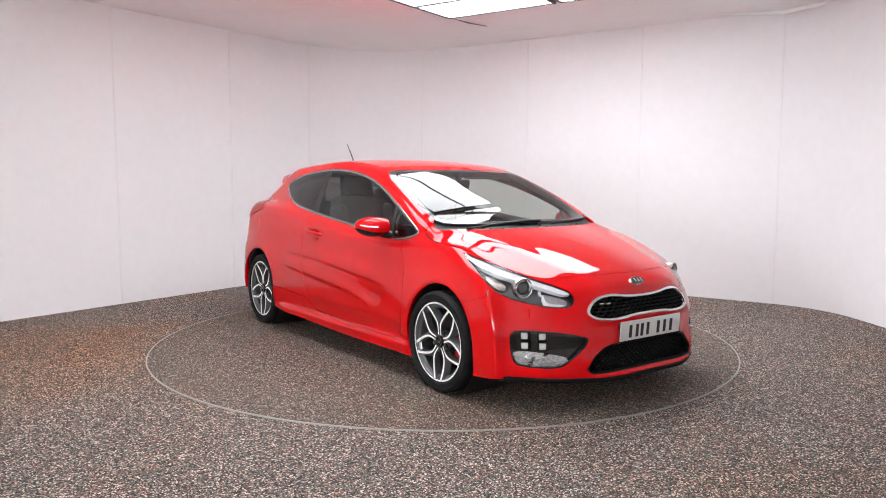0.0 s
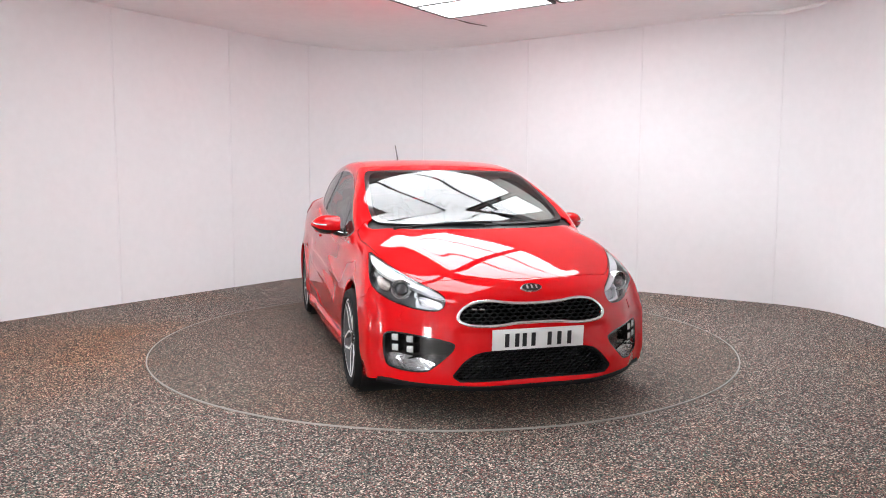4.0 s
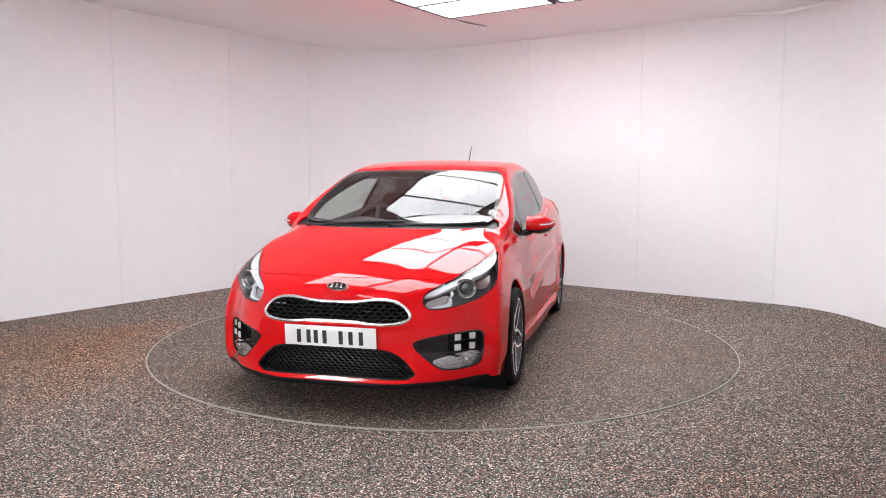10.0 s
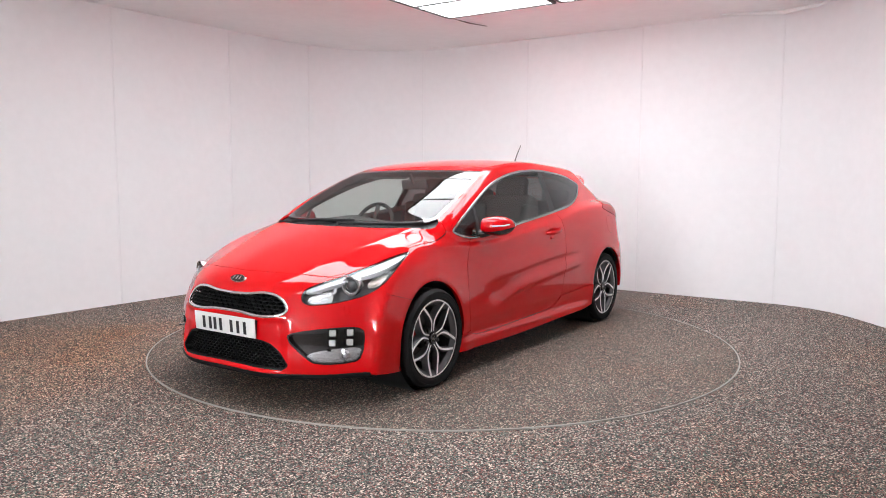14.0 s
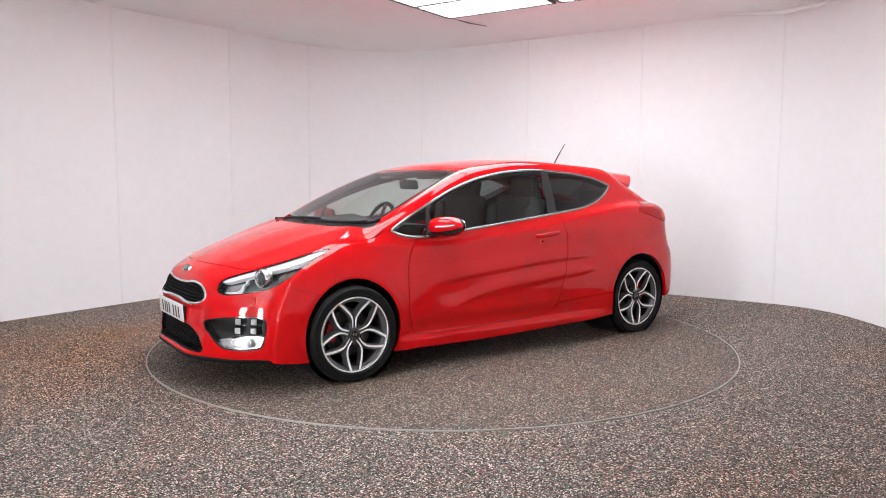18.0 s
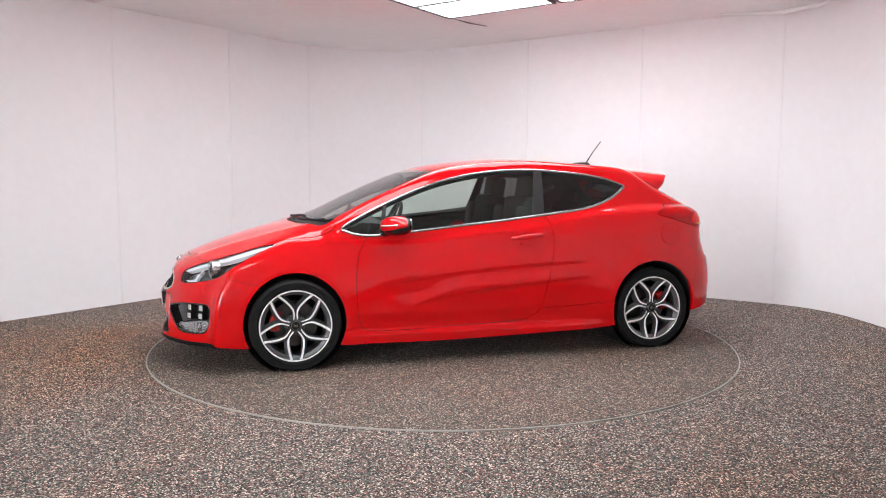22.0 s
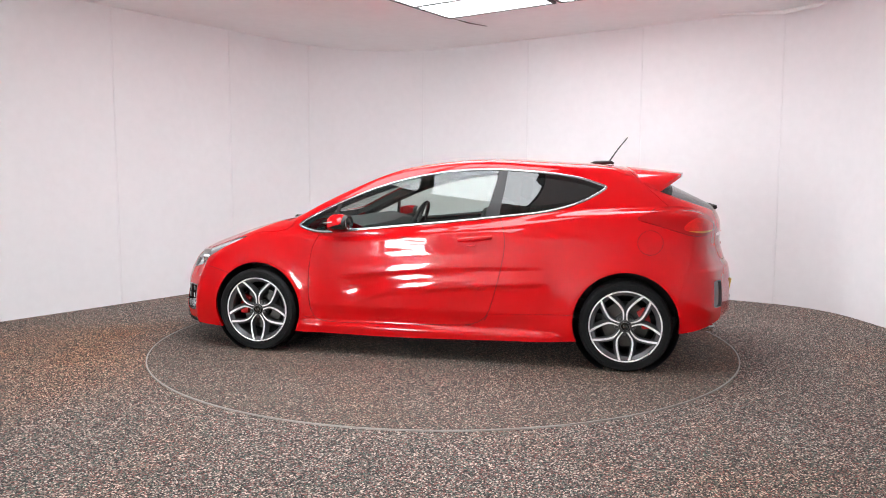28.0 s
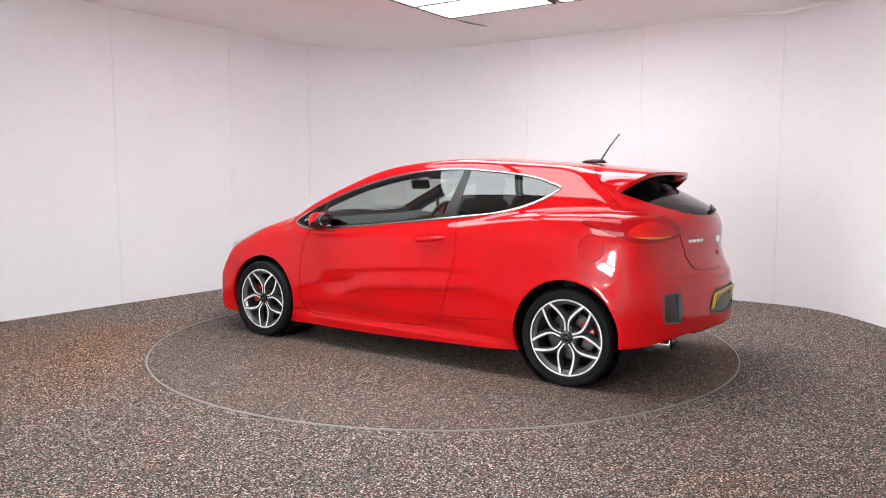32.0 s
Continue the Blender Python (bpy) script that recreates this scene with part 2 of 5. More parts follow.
def build_room():
    line = wall_line()
    wall = part("wall_north", strip(line, 0, HIGH, 0.12), WALL, smooth=30)
    tagged(wall, "white boarded studio wall with rounded corners", "wall", kind="structure")
    back = part("wall_south", strip([Vector((4.35, -6.2)), Vector((2.5, -8.4)), Vector((-3.9, -8.4)), Vector((-7.1, -3.92))], 0, HIGH, 0.12), WALL)
    tagged(back, "white boarded wall behind the turntable", "wall", kind="structure")
    bm = bmesh.new()
    bmesh.ops.create_grid(bm, x_segments=1, y_segments=1, size=9)
    tagged(part("floor", bm, FLOOR), "speckled grey and brown stone-resin floor", "floor", kind="structure")
    bm = bmesh.new()
    add_box(bm, (18, 18, 0.1), pose(0, 0, HIGH + 0.05))
    tagged(part("ceiling", bm, CEIL), "smooth white painted ceiling", "ceiling", kind="structure")


def build_lights():
    u = Vector((-0.565, -0.825, 0))
    v = Vector((0.825, -0.565, 0))
    corner = Vector((0.057, 2.013, HIGH))
    turn = Matrix((v, -u, Vector((0, 0, 1)))).transposed().to_4x4()
    # blocks of rows with plain ceiling between the blocks: (first row's start, sideways shift, rows, columns)
    blocks = ((0, 0, 3, 2), (2.48, 0, 2, 2), (5.3, 1.5, 1, 1))
    spots = [(first + 0.31 + 0.62 * (k // wide), aside + 0.61 + 1.275 * (k % wide)) for first, aside, rows, wide in blocks for k in range(wide * rows)]
    for a, b in spots:
        mid = corner + u * a + v * b
        thing = tagged(new("ceiling_light"), "bright white flat ceiling light panel", "ceiling light", "light panels over the turntable")
        thing.matrix_world = Matrix.Translation(mid) @ turn
        bm = bmesh.new()
        add_box(bm, (1.17, 0.584, 0.012), pose(0, 0, -0.008))
        part("diffuser", bm, LIGHT, thing, "glowing white diffuser")
        bm = bmesh.new()
        for s in (-1, 1):
            add_box(bm, (1.225, 0.018, 0.022), pose(0, s * 0.301, -0.012))
            add_box(bm, (0.03, 0.584, 0.022), pose(s * 0.6, 0, -0.012))
        part("frame", bm, BEAM, thing, "thin grey metal frame")


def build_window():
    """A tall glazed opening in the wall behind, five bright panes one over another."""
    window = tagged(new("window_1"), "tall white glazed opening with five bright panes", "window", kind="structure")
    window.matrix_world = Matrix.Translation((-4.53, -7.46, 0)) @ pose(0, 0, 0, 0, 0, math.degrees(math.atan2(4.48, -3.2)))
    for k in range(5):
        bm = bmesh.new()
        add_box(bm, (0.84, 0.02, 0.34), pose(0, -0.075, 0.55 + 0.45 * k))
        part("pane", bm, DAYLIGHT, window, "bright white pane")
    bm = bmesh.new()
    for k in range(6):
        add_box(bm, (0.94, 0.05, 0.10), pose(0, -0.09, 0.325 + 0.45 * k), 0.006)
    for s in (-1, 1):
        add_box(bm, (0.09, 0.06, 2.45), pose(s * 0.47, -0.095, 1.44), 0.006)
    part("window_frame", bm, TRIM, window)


def build_joints():
    """Cover strips over the board joints, a cornice and marks on the ceiling."""
    line = wall_line()

    def foot(x, y):
        best = None
        for a, b in zip(line, line[1:]):
            d = b - a
            t = max(0, min(1, (Vector((x, y)) - a).dot(d) / d.length_squared))
            q = a + d * t
            if best is None or (q - Vector((x, y))).length < best[0]:
                best = ((q - Vector((x, y))).length, q, d.normalized())
        return best[1], best[2]

    for x, y in ((-4.15, 0.29), (-3.308, 1.587), (-2.474, 2.743), (-1.66, 3.62), (-0.30, 3.98), (0.98, 3.22), (2.20, 2.48), (3.386, 1.642), (4.0, -0.2)):
        q, d = foot(x, y)
        bm = bmesh.new()
        add_box(bm, (0.018, 0.012, HIGH - 0.02), pose(0, 0, (HIGH - 0.02) / 2), 0.002, 1)
        ob = part("wall_joint", bm, TRIM, label="thin white cover strip on a wall joint")
        ob.matrix_world = Matrix.Translation((q.x, q.y, 0.004)) @ pose(0, 0, 0, 0, 0, math.degrees(math.atan2(d.y, d.x)))
        tagged(ob, category="trim", kind="structure")
    bm = bmesh.new()
    add_tube(bm, [(0.105, 2.10, HIGH - 0.003), (0.28, 2.27, HIGH - 0.012), (0.48, 2.48, HIGH - 0.002)], [0.002, 0.006, 0.002], 6, flat=1.5)
    tagged(part("ceiling_seam", bm, SEAM), "short dark open seam in the ceiling", "seam", kind="structure")
    # a fold of loose lining where the ceiling meets the wall
    bm = bmesh.new()
    add_tube(bm, [(2.78, 1.86, HIGH - 0.005), (3.05, 1.66, HIGH - 0.035), (3.3, 1.50, HIGH - 0.055), (3.5, 1.22, HIGH - 0.05), (3.62, 0.9, HIGH - 0.01)], [0.004, 0.014, 0.022, 0.018, 0.005], 10)
    tagged(part("ceiling_fold", bm, CEIL, smooth=60), "loose sagging fold of white ceiling lining", "lining", kind="structure")


build_room()
build_lights()
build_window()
build_joints()

# ---- the turntable ----
table = tagged(new("turntable"), "round floor turntable of speckled stone resin", "turntable")
bm = bmesh.new()
add_cyl(bm, 2.2165, 2.2165, 0.012, pose(0, 0, 0.0), seg=128)
part("turntable_top", bm, TABLE, table, "speckled stone-resin disc")
bm = bmesh.new()
add_lathe(bm, [(2.2185, -0.004), (2.2185, 0.0075), (2.2275, 0.0075), (2.2275, -0.004)], seg=160)
part("turntable_rim", bm, RING, table, "thin pale metal ring", smooth=30)


# ---- the car's form: x forward, y to its left, z up, origin on the ground between the axles ----
AXLE = 1.325


def smax(a, b, k):
    h = np.maximum(k - np.abs(a - b), 0) / k
    return np.maximum(a, b) + h**3 * k / 6


def smin(a, b, k):
    return -smax(-a, -b, k)


def step(a, b, q):
    s = np.clip((q - a) / (b - a), 0, 1)
    return s * s * s * (s * (6 * s - 15) + 10)


deck = spline(2.15, 0.6868, 2, 0.7473, 1.8, 0.8217, 1.5, 0.9106, 1.2, 0.9752, 1, 1.0074, 0.5, 1.0398, 0, 1.0608, -0.5, 1.0844, -1, 1.105, -1.5, 1.1106, -2, 1.0748)
deck_drop = spline(2.1, 0.1614, 1.8, 0.1259, 1.4, 0.0584, 1, 0.0117, 0, 0.0151, -1, 0.0367, -1.6, 0.0453, -2, 0.0635)
plan = spline(2.1, 0.8589, 1.8, 0.8601, 1.325, 0.8447, 0.8, 0.8566, 0, 0.8767, -0.8, 0.8884, -1.325, 0.889, -1.7, 0.8688, -2.1, 0.8181)
tuck = spline(0.15, -0.0185, 0.3, -0.0067, 0.45, -0.0031, 0.6, -0.0077, 0.75, -0.0235, 0.873, -0.0380, 0.96, -0.0620, 1.06, -0.0850)
belt = spline(1.4, 0.93, 1, 0.905, 0.64, 0.892, 0.05, 0.949, -0.55, 1.015, -0.95, 1.075, -1.5, 1.1)
ridge_high = spline(0.836, 0.566, 0.443, 0.611, 0.05, 0.65, -0.344, 0.678, -0.817, 0.692)
ridge_low = spline(0.562, 0.4, 0.444, 0.445, 0.247, 0.49, -0.147, 0.53, -0.816, 0.584)
hood_fold = spline(2.05, 0.36, 1.7, 0.46, 1.3, 0.56, 1, 0.62)
nose = spline(0.15, 2.1919, 0.22, 2.2145, 0.35, 2.2066, 0.5, 2.1861, 0.6, 2.1465, 0.68, 2.1318, 0.76, 2.0899, 0.9, 1.8551)
tail = spline(0.15, -1.9731, 0.3, -2.0588, 0.42, -2.0753, 0.55, -2.0726, 0.65, -2.0572, 0.8, -2.0088, 0.95, -1.9894, 1.05, -1.9585, 1.15, -1.9126)
crown = spline(1.25, 0.9303, 0.95, 1.0862, 0.6, 1.2433, 0.3, 1.3556, 0.05, 1.3996, -0.35, 1.4268, -0.8, 1.4055, -1.2, 1.3774, -1.6, 1.3179, -1.9, 1.2748)
crown_drop = spline(1.1, 0.0403, 0.7, 0.0276, 0.3, 0.0279, 0, 0.027, -1, 0.0252, -1.6, 0.0302)
cabin = spline(0.85, 0.8333, 0.93, 0.8071, 1.03, 0.771, 1.2, 0.6894, 1.33, 0.6239, 1.45, 0.5725)
cabin_plan = spline(1.25, -0.11, 1.12, -0.055, 1.0, -0.021, 0.8, -0.001, 0.6, 0.0031, 0, 0.0011, -0.5, 0.0073, -1.2, -0.0325, -1.6, -0.0857, -2, -0.1792)
hatch = spline(0.95, -2.08, 1.081, -1.933, 1.2, -1.70, 1.3, -1.53, 1.4, -1.37)


nose_round = spline(0, -0, 0.07, 0.0022, 0.22, 0.076, 0.42, 0.204, 0.64, 0.3423, 0.81, 0.2507)
tail_round = spline(0, 0.0001, 0.09, 0.0364, 0.25, 0.0917, 0.42, 0.1379, 0.61, 0.2098, 0.81, 0.3271)


def form(p):
    """Below zero inside the car's body, above zero outside."""
    x, y, z = p[..., 0], np.abs(p[..., 1]), p[..., 2]
    top = (z - deck(x) + deck_drop(x) * (y / 0.78) ** 2) * 0.9
    top = top - 0.006 * np.exp(-(((y - hood_fold(x)) / 0.08) ** 2)) * step(1.05, 1.3, x) * step(2.08, 1.85, x)
    # the flank: a tight shoulder under the glass, two folds along the door, the sill and its tuck
    side = y - plan(x) - tuck(z) + 0.062 * step(-0.08, 0.04, z - belt(x))
    q = z - ridge_high(x)
    side = side - 0.008 * (step(-0.042, 0.0, q) - step(0.0, 0.13, q)) * step(0.80, 0.45, x) * step(-0.85, -0.6, x)
    q = z - ridge_low(x)
    side = side - 0.010 * (step(-0.045, 0.0, q) - step(0.0, 0.10, q)) * step(0.62, 0.3, x) * step(-0.88, -0.6, x)
    side = side + 0.016 * step(0.38, 0.27, z) * step(1.0, 0.8, x) * step(-0.95, -0.45, x)
    side = side - 0.024 * step(0.26, 0.20, z) * step(1.1, 0.9, x) * step(-1.05, -0.7, x)
    # rolled lips round the wheel openings, and the hollow in the door behind the front wheel
    for ax, az in ((AXLE, 0.318), (-AXLE, 0.322)):
        far = np.sqrt((x - ax) ** 2 + (z - az) ** 2)
        side = side - (0.006 * np.exp(-(((far - 0.35) / 0.032) ** 2)) + 0.012 * np.exp(-(((far - 0.37) / 0.10) ** 2))) * step(0.16, 0.32, z)
    side = side + 0.03 * step(0.68, 0.93, z) * step(0.9, 1.25, x)
    side = side + 0.013 * np.exp(-(((x - 0.50) / 0.15) ** 2) - ((z - 0.50) / 0.075) ** 2)
    front = (x - nose(z) + nose_round(y * y)) * 0.9
    front = front + 0.016 * step(0.47, 0.39, y) * step(0.19, 0.24, z) * step(0.52, 0.46, z)
    rear = (tail(z) + tail_round(y * y) - x) * 0.95 + 0.011 * step(0.665, 0.70, z) * step(1.0, 0.85, z)
    lower = smax(smax(smax(top, side, 0.14), front, 0.16), rear, 0.14)
    roof = (z - crown(x) + crown_drop(x) * (y / 0.62) ** 2) * 0.9
    glass_side = (y - cabin(z) - cabin_plan(x)) * 0.93
    back = (hatch(z) + 0.21 * (y / 0.6) ** 2 - x) * 0.75
    upper = smax(smax(smax(roof, glass_side, 0.075), back, 0.10), smax(rear, 0.86 - z, 0.04), 0.06)
    return smin(lower, upper, 0.028 + 0.05 * step(0.88, 1.12, x))


def slope(p, e=0.002):
    g = np.stack([form(p + e * np.eye(3)[i]) - form(p - e * np.eye(3)[i]) for i in range(3)], -1)
    return g / np.maximum(np.linalg.norm(g, axis=-1, keepdims=True), 1e-9)


def skin():
    """Half of the body (its left) as a fine grid thrown out from a spine on to the form."""
    spine = []
    for i in range(56):
        a = math.pi / 2 * i / 56
        spine.append((-1.3, -math.cos(a), math.sin(a)))
    for i in range(190):
        spine.append((-1.3 + 2.65 * i / 189, 0.0, 1.0))
    for i in range(1, 57):
        a = math.pi / 2 * i / 56
        spine.append((1.35, math.sin(a), math.cos(a)))
    rise = np.radians(np.concatenate([np.linspace(-48, 34, 104), np.linspace(34, 90, 60)[1:]]))
    n, m = len(spine), len(rise)
    s = np.array(spine)
    o = np.zeros((n, m, 3))
    o[..., 0], o[..., 2] = s[:, None, 0], 0.62
    d = np.stack([s[:, None, 1] * np.cos(rise), s[:, None, 2] * np.cos(rise), np.ones((n, 1)) * np.sin(rise)], -1)
    lo, hi = np.full((n, m), 0.05), np.full((n, m), 1.6)
    for _ in range(22):
        mid = (lo + hi) / 2
        inside = form(o + d * mid[..., None]) < 0
        lo, hi = np.where(inside, mid, lo), np.where(inside, hi, mid)
    v = (o + d * hi[..., None]).reshape(-1, 3)
    v[:, 1] = np.maximum(v[:, 1], 0)
    faces = [(i * m + j, i * m + j + 1, (i + 1) * m + j + 1, (i + 1) * m + j) for i in range(n - 1) for j in range(m - 1)]
    return v, slope(v, 0.005), faces


# ---- cutting the skin into panels ----
def cut(mesh, g):
    """Splits a patch (points, normals, faces) where the field g, one value a point, passes zero: the part below, the part above."""
    v, n, faces = mesh
    g = np.where(np.abs(g) < 1e-6, 1e-6, g)
    vs, ns, made = list(v), list(n), {}

    def between(a, b):
        key = (a, b) if a < b else (b, a)
        if key not in made:
            a, b = key
            s = g[a] / (g[a] - g[b])
            vs.append(v[a] + (v[b] - v[a]) * s)
            q = n[a] + (n[b] - n[a]) * s
            ns.append(q / max(np.linalg.norm(q), 1e-9))
            made[key] = len(vs) - 1
        return made[key]

    low, high = [], []
    neg = g < 0
    for f in faces:
        k = [neg[i] for i in f]
        if all(k):
            low.append(f)
        elif not any(k):
            high.append(f)
        else:
            a, b = [], []
            for i, c in enumerate(f):
                d = f[(i + 1) % len(f)]
                (a if neg[c] else b).append(c)
                if neg[c] != neg[d]:
                    e = between(c, d)
                    a.append(e)
                    b.append(e)
            if len(a) > 2:
                low.append(tuple(a))
            if len(b) > 2:
                high.append(tuple(b))
    vs, ns = np.array(vs), np.array(ns)
    return tidy(vs, ns, low), tidy(vs, ns, high)


def tidy(v, n, faces):
    used = sorted({i for f in faces for i in f})
    back = {a: b for b, a in enumerate(used)}
    return v[used].reshape(-1, 3), n[used].reshape(-1, 3), [tuple(back[i] for i in f) for f in faces]


def outline(points, rounding=3, closed=True):
    """A polygon with its corners rounded by repeated corner cutting."""
    q = np.array(points, float).reshape(-1, 2)
    for _ in range(rounding):
        nxt = np.roll(q, -1, 0) if closed else q[1:]
        cur = q if closed else q[:-1]
        a, b = 0.75 * cur + 0.25 * nxt, 0.25 * cur + 0.75 * nxt
        r = np.empty((2 * len(a), 2))
        r[0::2], r[1::2] = a, b
        q = r if closed else np.concatenate([q[:1], r, q[-1:]])
    return q


def within(points, poly):
    """Signed distance of plan points from a closed outline, below zero inside; far points count as 1 m away."""
    lo, hi = poly.min(0) - 0.1, poly.max(0) + 0.1
    near = ((points > lo) & (points < hi)).all(1)
    far = np.ones(len(points))
    if near.any():
        far[near] = nearby(points[near], poly)
    return far


def nearby(points, poly):
    p, a = points[:, None, :], poly[None]
    b = np.roll(poly, -1, 0)[None]
    d = b - a
    s = np.clip(((p - a) * d).sum(-1) / np.maximum((d * d).sum(-1), 1e-12), 0, 1)
    dist = np.sqrt((((p - a - s[..., None] * d)) ** 2).sum(-1)).min(1)
    up = (a[..., 1] > p[..., 1]) != (b[..., 1] > p[..., 1])
    cross = (b[..., 0] - a[..., 0]) * (p[..., 1] - a[..., 1]) / np.where(d[..., 1] == 0, 1e-12, d[..., 1]) + a[..., 0]
    inside = (up & (p[..., 0] < cross)).sum(1) % 2 == 1
    return np.where(inside, -dist, dist)


def mirrored(mesh):
    v, n, f = mesh
    flip = np.array([1, -1, 1])
    return v * flip, n * flip, [q[::-1] for q in f]


def joined(*meshes):
    v, n, f, base = [], [], [], 0
    for a, b, c in meshes:
        v.append(a)
        n.append(b)
        f += [tuple(i + base for i in q) for q in c]
        base += len(a)
    return np.concatenate(v), np.concatenate(n), f


def shifted(mesh, d):
    v, n, f = mesh
    return v + n * d, n, f


def panel(name, mesh, material, parent, label="", rim=0.012, out=0.0):
    """One body panel: a piece of the skin with its edges turned in."""
    v, n, faces = mesh
    v = v + n * out
    count = {}
    for f in faces:
        for i, a in enumerate(f):
            b = f[(i + 1) % len(f)]
            key = (min(a, b), max(a, b))
            count[key] = None if key in count else (a, b)
    vs, ns, fs = [v], [n], list(faces)
    if rim:
        base, add_v, add_n = len(v), [], []
        for key, e in count.items():
            if e is None:
                continue
            a, b = e
            if abs(v[a][1]) < 2e-4 and abs(v[b][1]) < 2e-4:
                continue
            side = np.cross(v[b] - v[a], n[a])
            side = side / max(np.linalg.norm(side), 1e-9)
            k = base + len(add_v)
            add_v += [v[a], v[b], v[b] - n[b] * rim, v[a] - n[a] * rim]
            add_n += [side] * 4
            fs.append((k + 1, k, k + 3, k + 2))
        if add_v:
            vs.append(np.array(add_v))
            ns.append(np.array(add_n))
    vs, ns = np.concatenate(vs), np.concatenate(ns)
    me = bpy.data.meshes.new(name)
    me.from_pydata(vs.tolist(), [], fs)
    me.shade_smooth()
    me.normals_split_custom_set_from_vertices(ns.tolist())
    me.materials.append(material)
    ob = new(name, me)
    ob.parent = parent
    return tagged(ob, label)


SIDE = np.array([[1, 0], [0, 0], [0, 1]], float)
FRONT = np.array([[0, 0], [1, 0], [0, 1]], float)
PLAN = np.array([[1, 0], [0, 1], [0, 0]], float)
BOW = np.array([[-0.7071, 0], [0.7071, 0], [0, 1]])
STERN = np.array([[0.7071, 0], [0.7071, 0], [0, 1]])


def field(mesh, axes, poly, where=None):
    g = within(mesh[0] @ axes, poly)
    return g if where is None else np.where(where(mesh[0]), g, 1.0)


GAPS = []


def split(mesh, axes, poly, where=None, gap=0.0):
    """Cuts an outline out of a patch; with a gap both sides draw back from the line, and its strip is kept as the dark joint."""
    inner, outer = cut(mesh, field(mesh, axes, poly, where))
    if gap:
        inner, a = cut(inner, field(inner, axes, poly, where) + gap / 2)
        b, outer = cut(outer, field(outer, axes, poly, where) - gap / 2)
        GAPS.append(joined(a, b))
    return inner, outer


def on_skin(axis, points, near, far):
    """Where lines along an axis (0 x, 1 y, 2 z) meet the form, coming in from far."""
    p = np.array(points, float).reshape(-1, 3)
    a, b = np.full(len(p), far, float), np.full(len(p), near, float)
    for _ in range(24):
        mid = (a + b) / 2
        p[:, axis] = mid
        inside = form(p) < 0
        a, b = np.where(inside, a, mid), np.where(inside, mid, b)
    p[:, axis] = (a + b) / 2
    return p


def front_at(y, z):
    return Vector(on_skin(0, [(0, y, z)], 1.2, 2.6)[0])


def side_at(x, z):
    return Vector(on_skin(1, [(x, 0, z)], 0.1, 1.3)[0])


def rear_at(y, z):
    return Vector(on_skin(0, [(0, y, z)], -1.2, -2.6)[0])


def top_at(x, y):
    return Vector(on_skin(2, [(x, y, 0)], 0.5, 1.8)[0])


def facing(q):
    n = Vector(slope(np.array([q], float))[0])
    return n


def both(name, mesh, material, label="", **k):
    """The same panel on the car's left and on its right."""
    return [panel(name, m, material, car, label, **k) for m in (mesh, mirrored(mesh))]


def across(mesh):
    return joined(mesh, mirrored(mesh))


car = tagged(new("car"), "shiny red three-door hatchback parked on the turntable", "car")
AHEAD = lambda v: v[:, 0] > 1.2
BEHIND = lambda v: v[:, 0] < -1.2
FLANK = lambda v: (v[:, 1] > 0.4)

rest = skin()
hem = spline(2.3, 0.195, 1.9, 0.19, 1.67, 0.165, 1.0, 0.155, 0.4, 0.152, -0.5, 0.17, -0.97, 0.19, -1.66, 0.275, -1.8, 0.30, -1.95, 0.345, -2.1, 0.35)
rest = cut(rest, rest[0][:, 2] - hem(rest[0][:, 0]))[1]
for s, r, up in ((1, 0.336, 0.318), (-1, 0.342, 0.322)):
    arch = outline([(s * AXLE + (r + 0.0) * math.cos(a), up + r * math.sin(a)) for a in np.linspace(0, 2 * math.pi, 72, endpoint=False)], 0)
    rest = split(rest, SIDE, arch, FLANK)[1]

# glazing
dlo_line = outline([1.035, 0.925, 0.86, 0.873, 0.64, 0.892, 0.25, 0.93, -0.15, 0.969, -0.55, 1.015, -0.75, 1.036, -0.92, 1.073, -1.045, 1.12, -1.14, 1.172, -1.205, 1.222, -1.13, 1.246, -1.02, 1.283, -0.85, 1.312, -0.69, 1.327, -0.51, 1.341, -0.364, 1.345, -0.16, 1.337, 0.044, 1.312, 0.247, 1.271, 0.448, 1.211, 0.646, 1.131, 0.843, 1.041, 0.965, 0.975], 2)
dlo, rest = split(rest, SIDE, dlo_line, FLANK)
pane_zone, chrome_strip = cut(dlo, field(dlo, SIDE, dlo_line) + 0.013)
quarter_line = outline([-0.508, 1.34, -0.49, 1.2, -0.466, 1.0, -1.3, 1.0, -1.3, 1.4, -0.515, 1.4], 0)
door_line_glass = outline([-0.452, 1.40, -0.43, 1.25, -0.37, 1.0, -0.36, 0.85, 0.735, 0.85, 0.69, 1.09, 0.66, 1.4], 0)
corner_line = outline([0.716, 1.4, 0.716, 1.09, 0.766, 0.85, 1.2, 0.8, 1.2, 1.4], 0)
quarter_pane, pane_zone = split(pane_zone, SIDE, quarter_line)
door_pane, pane_zone = split(pane_zone, SIDE, door_line_glass)
corner_pane, pillar_trim = split(pane_zone, SIDE, corner_line)

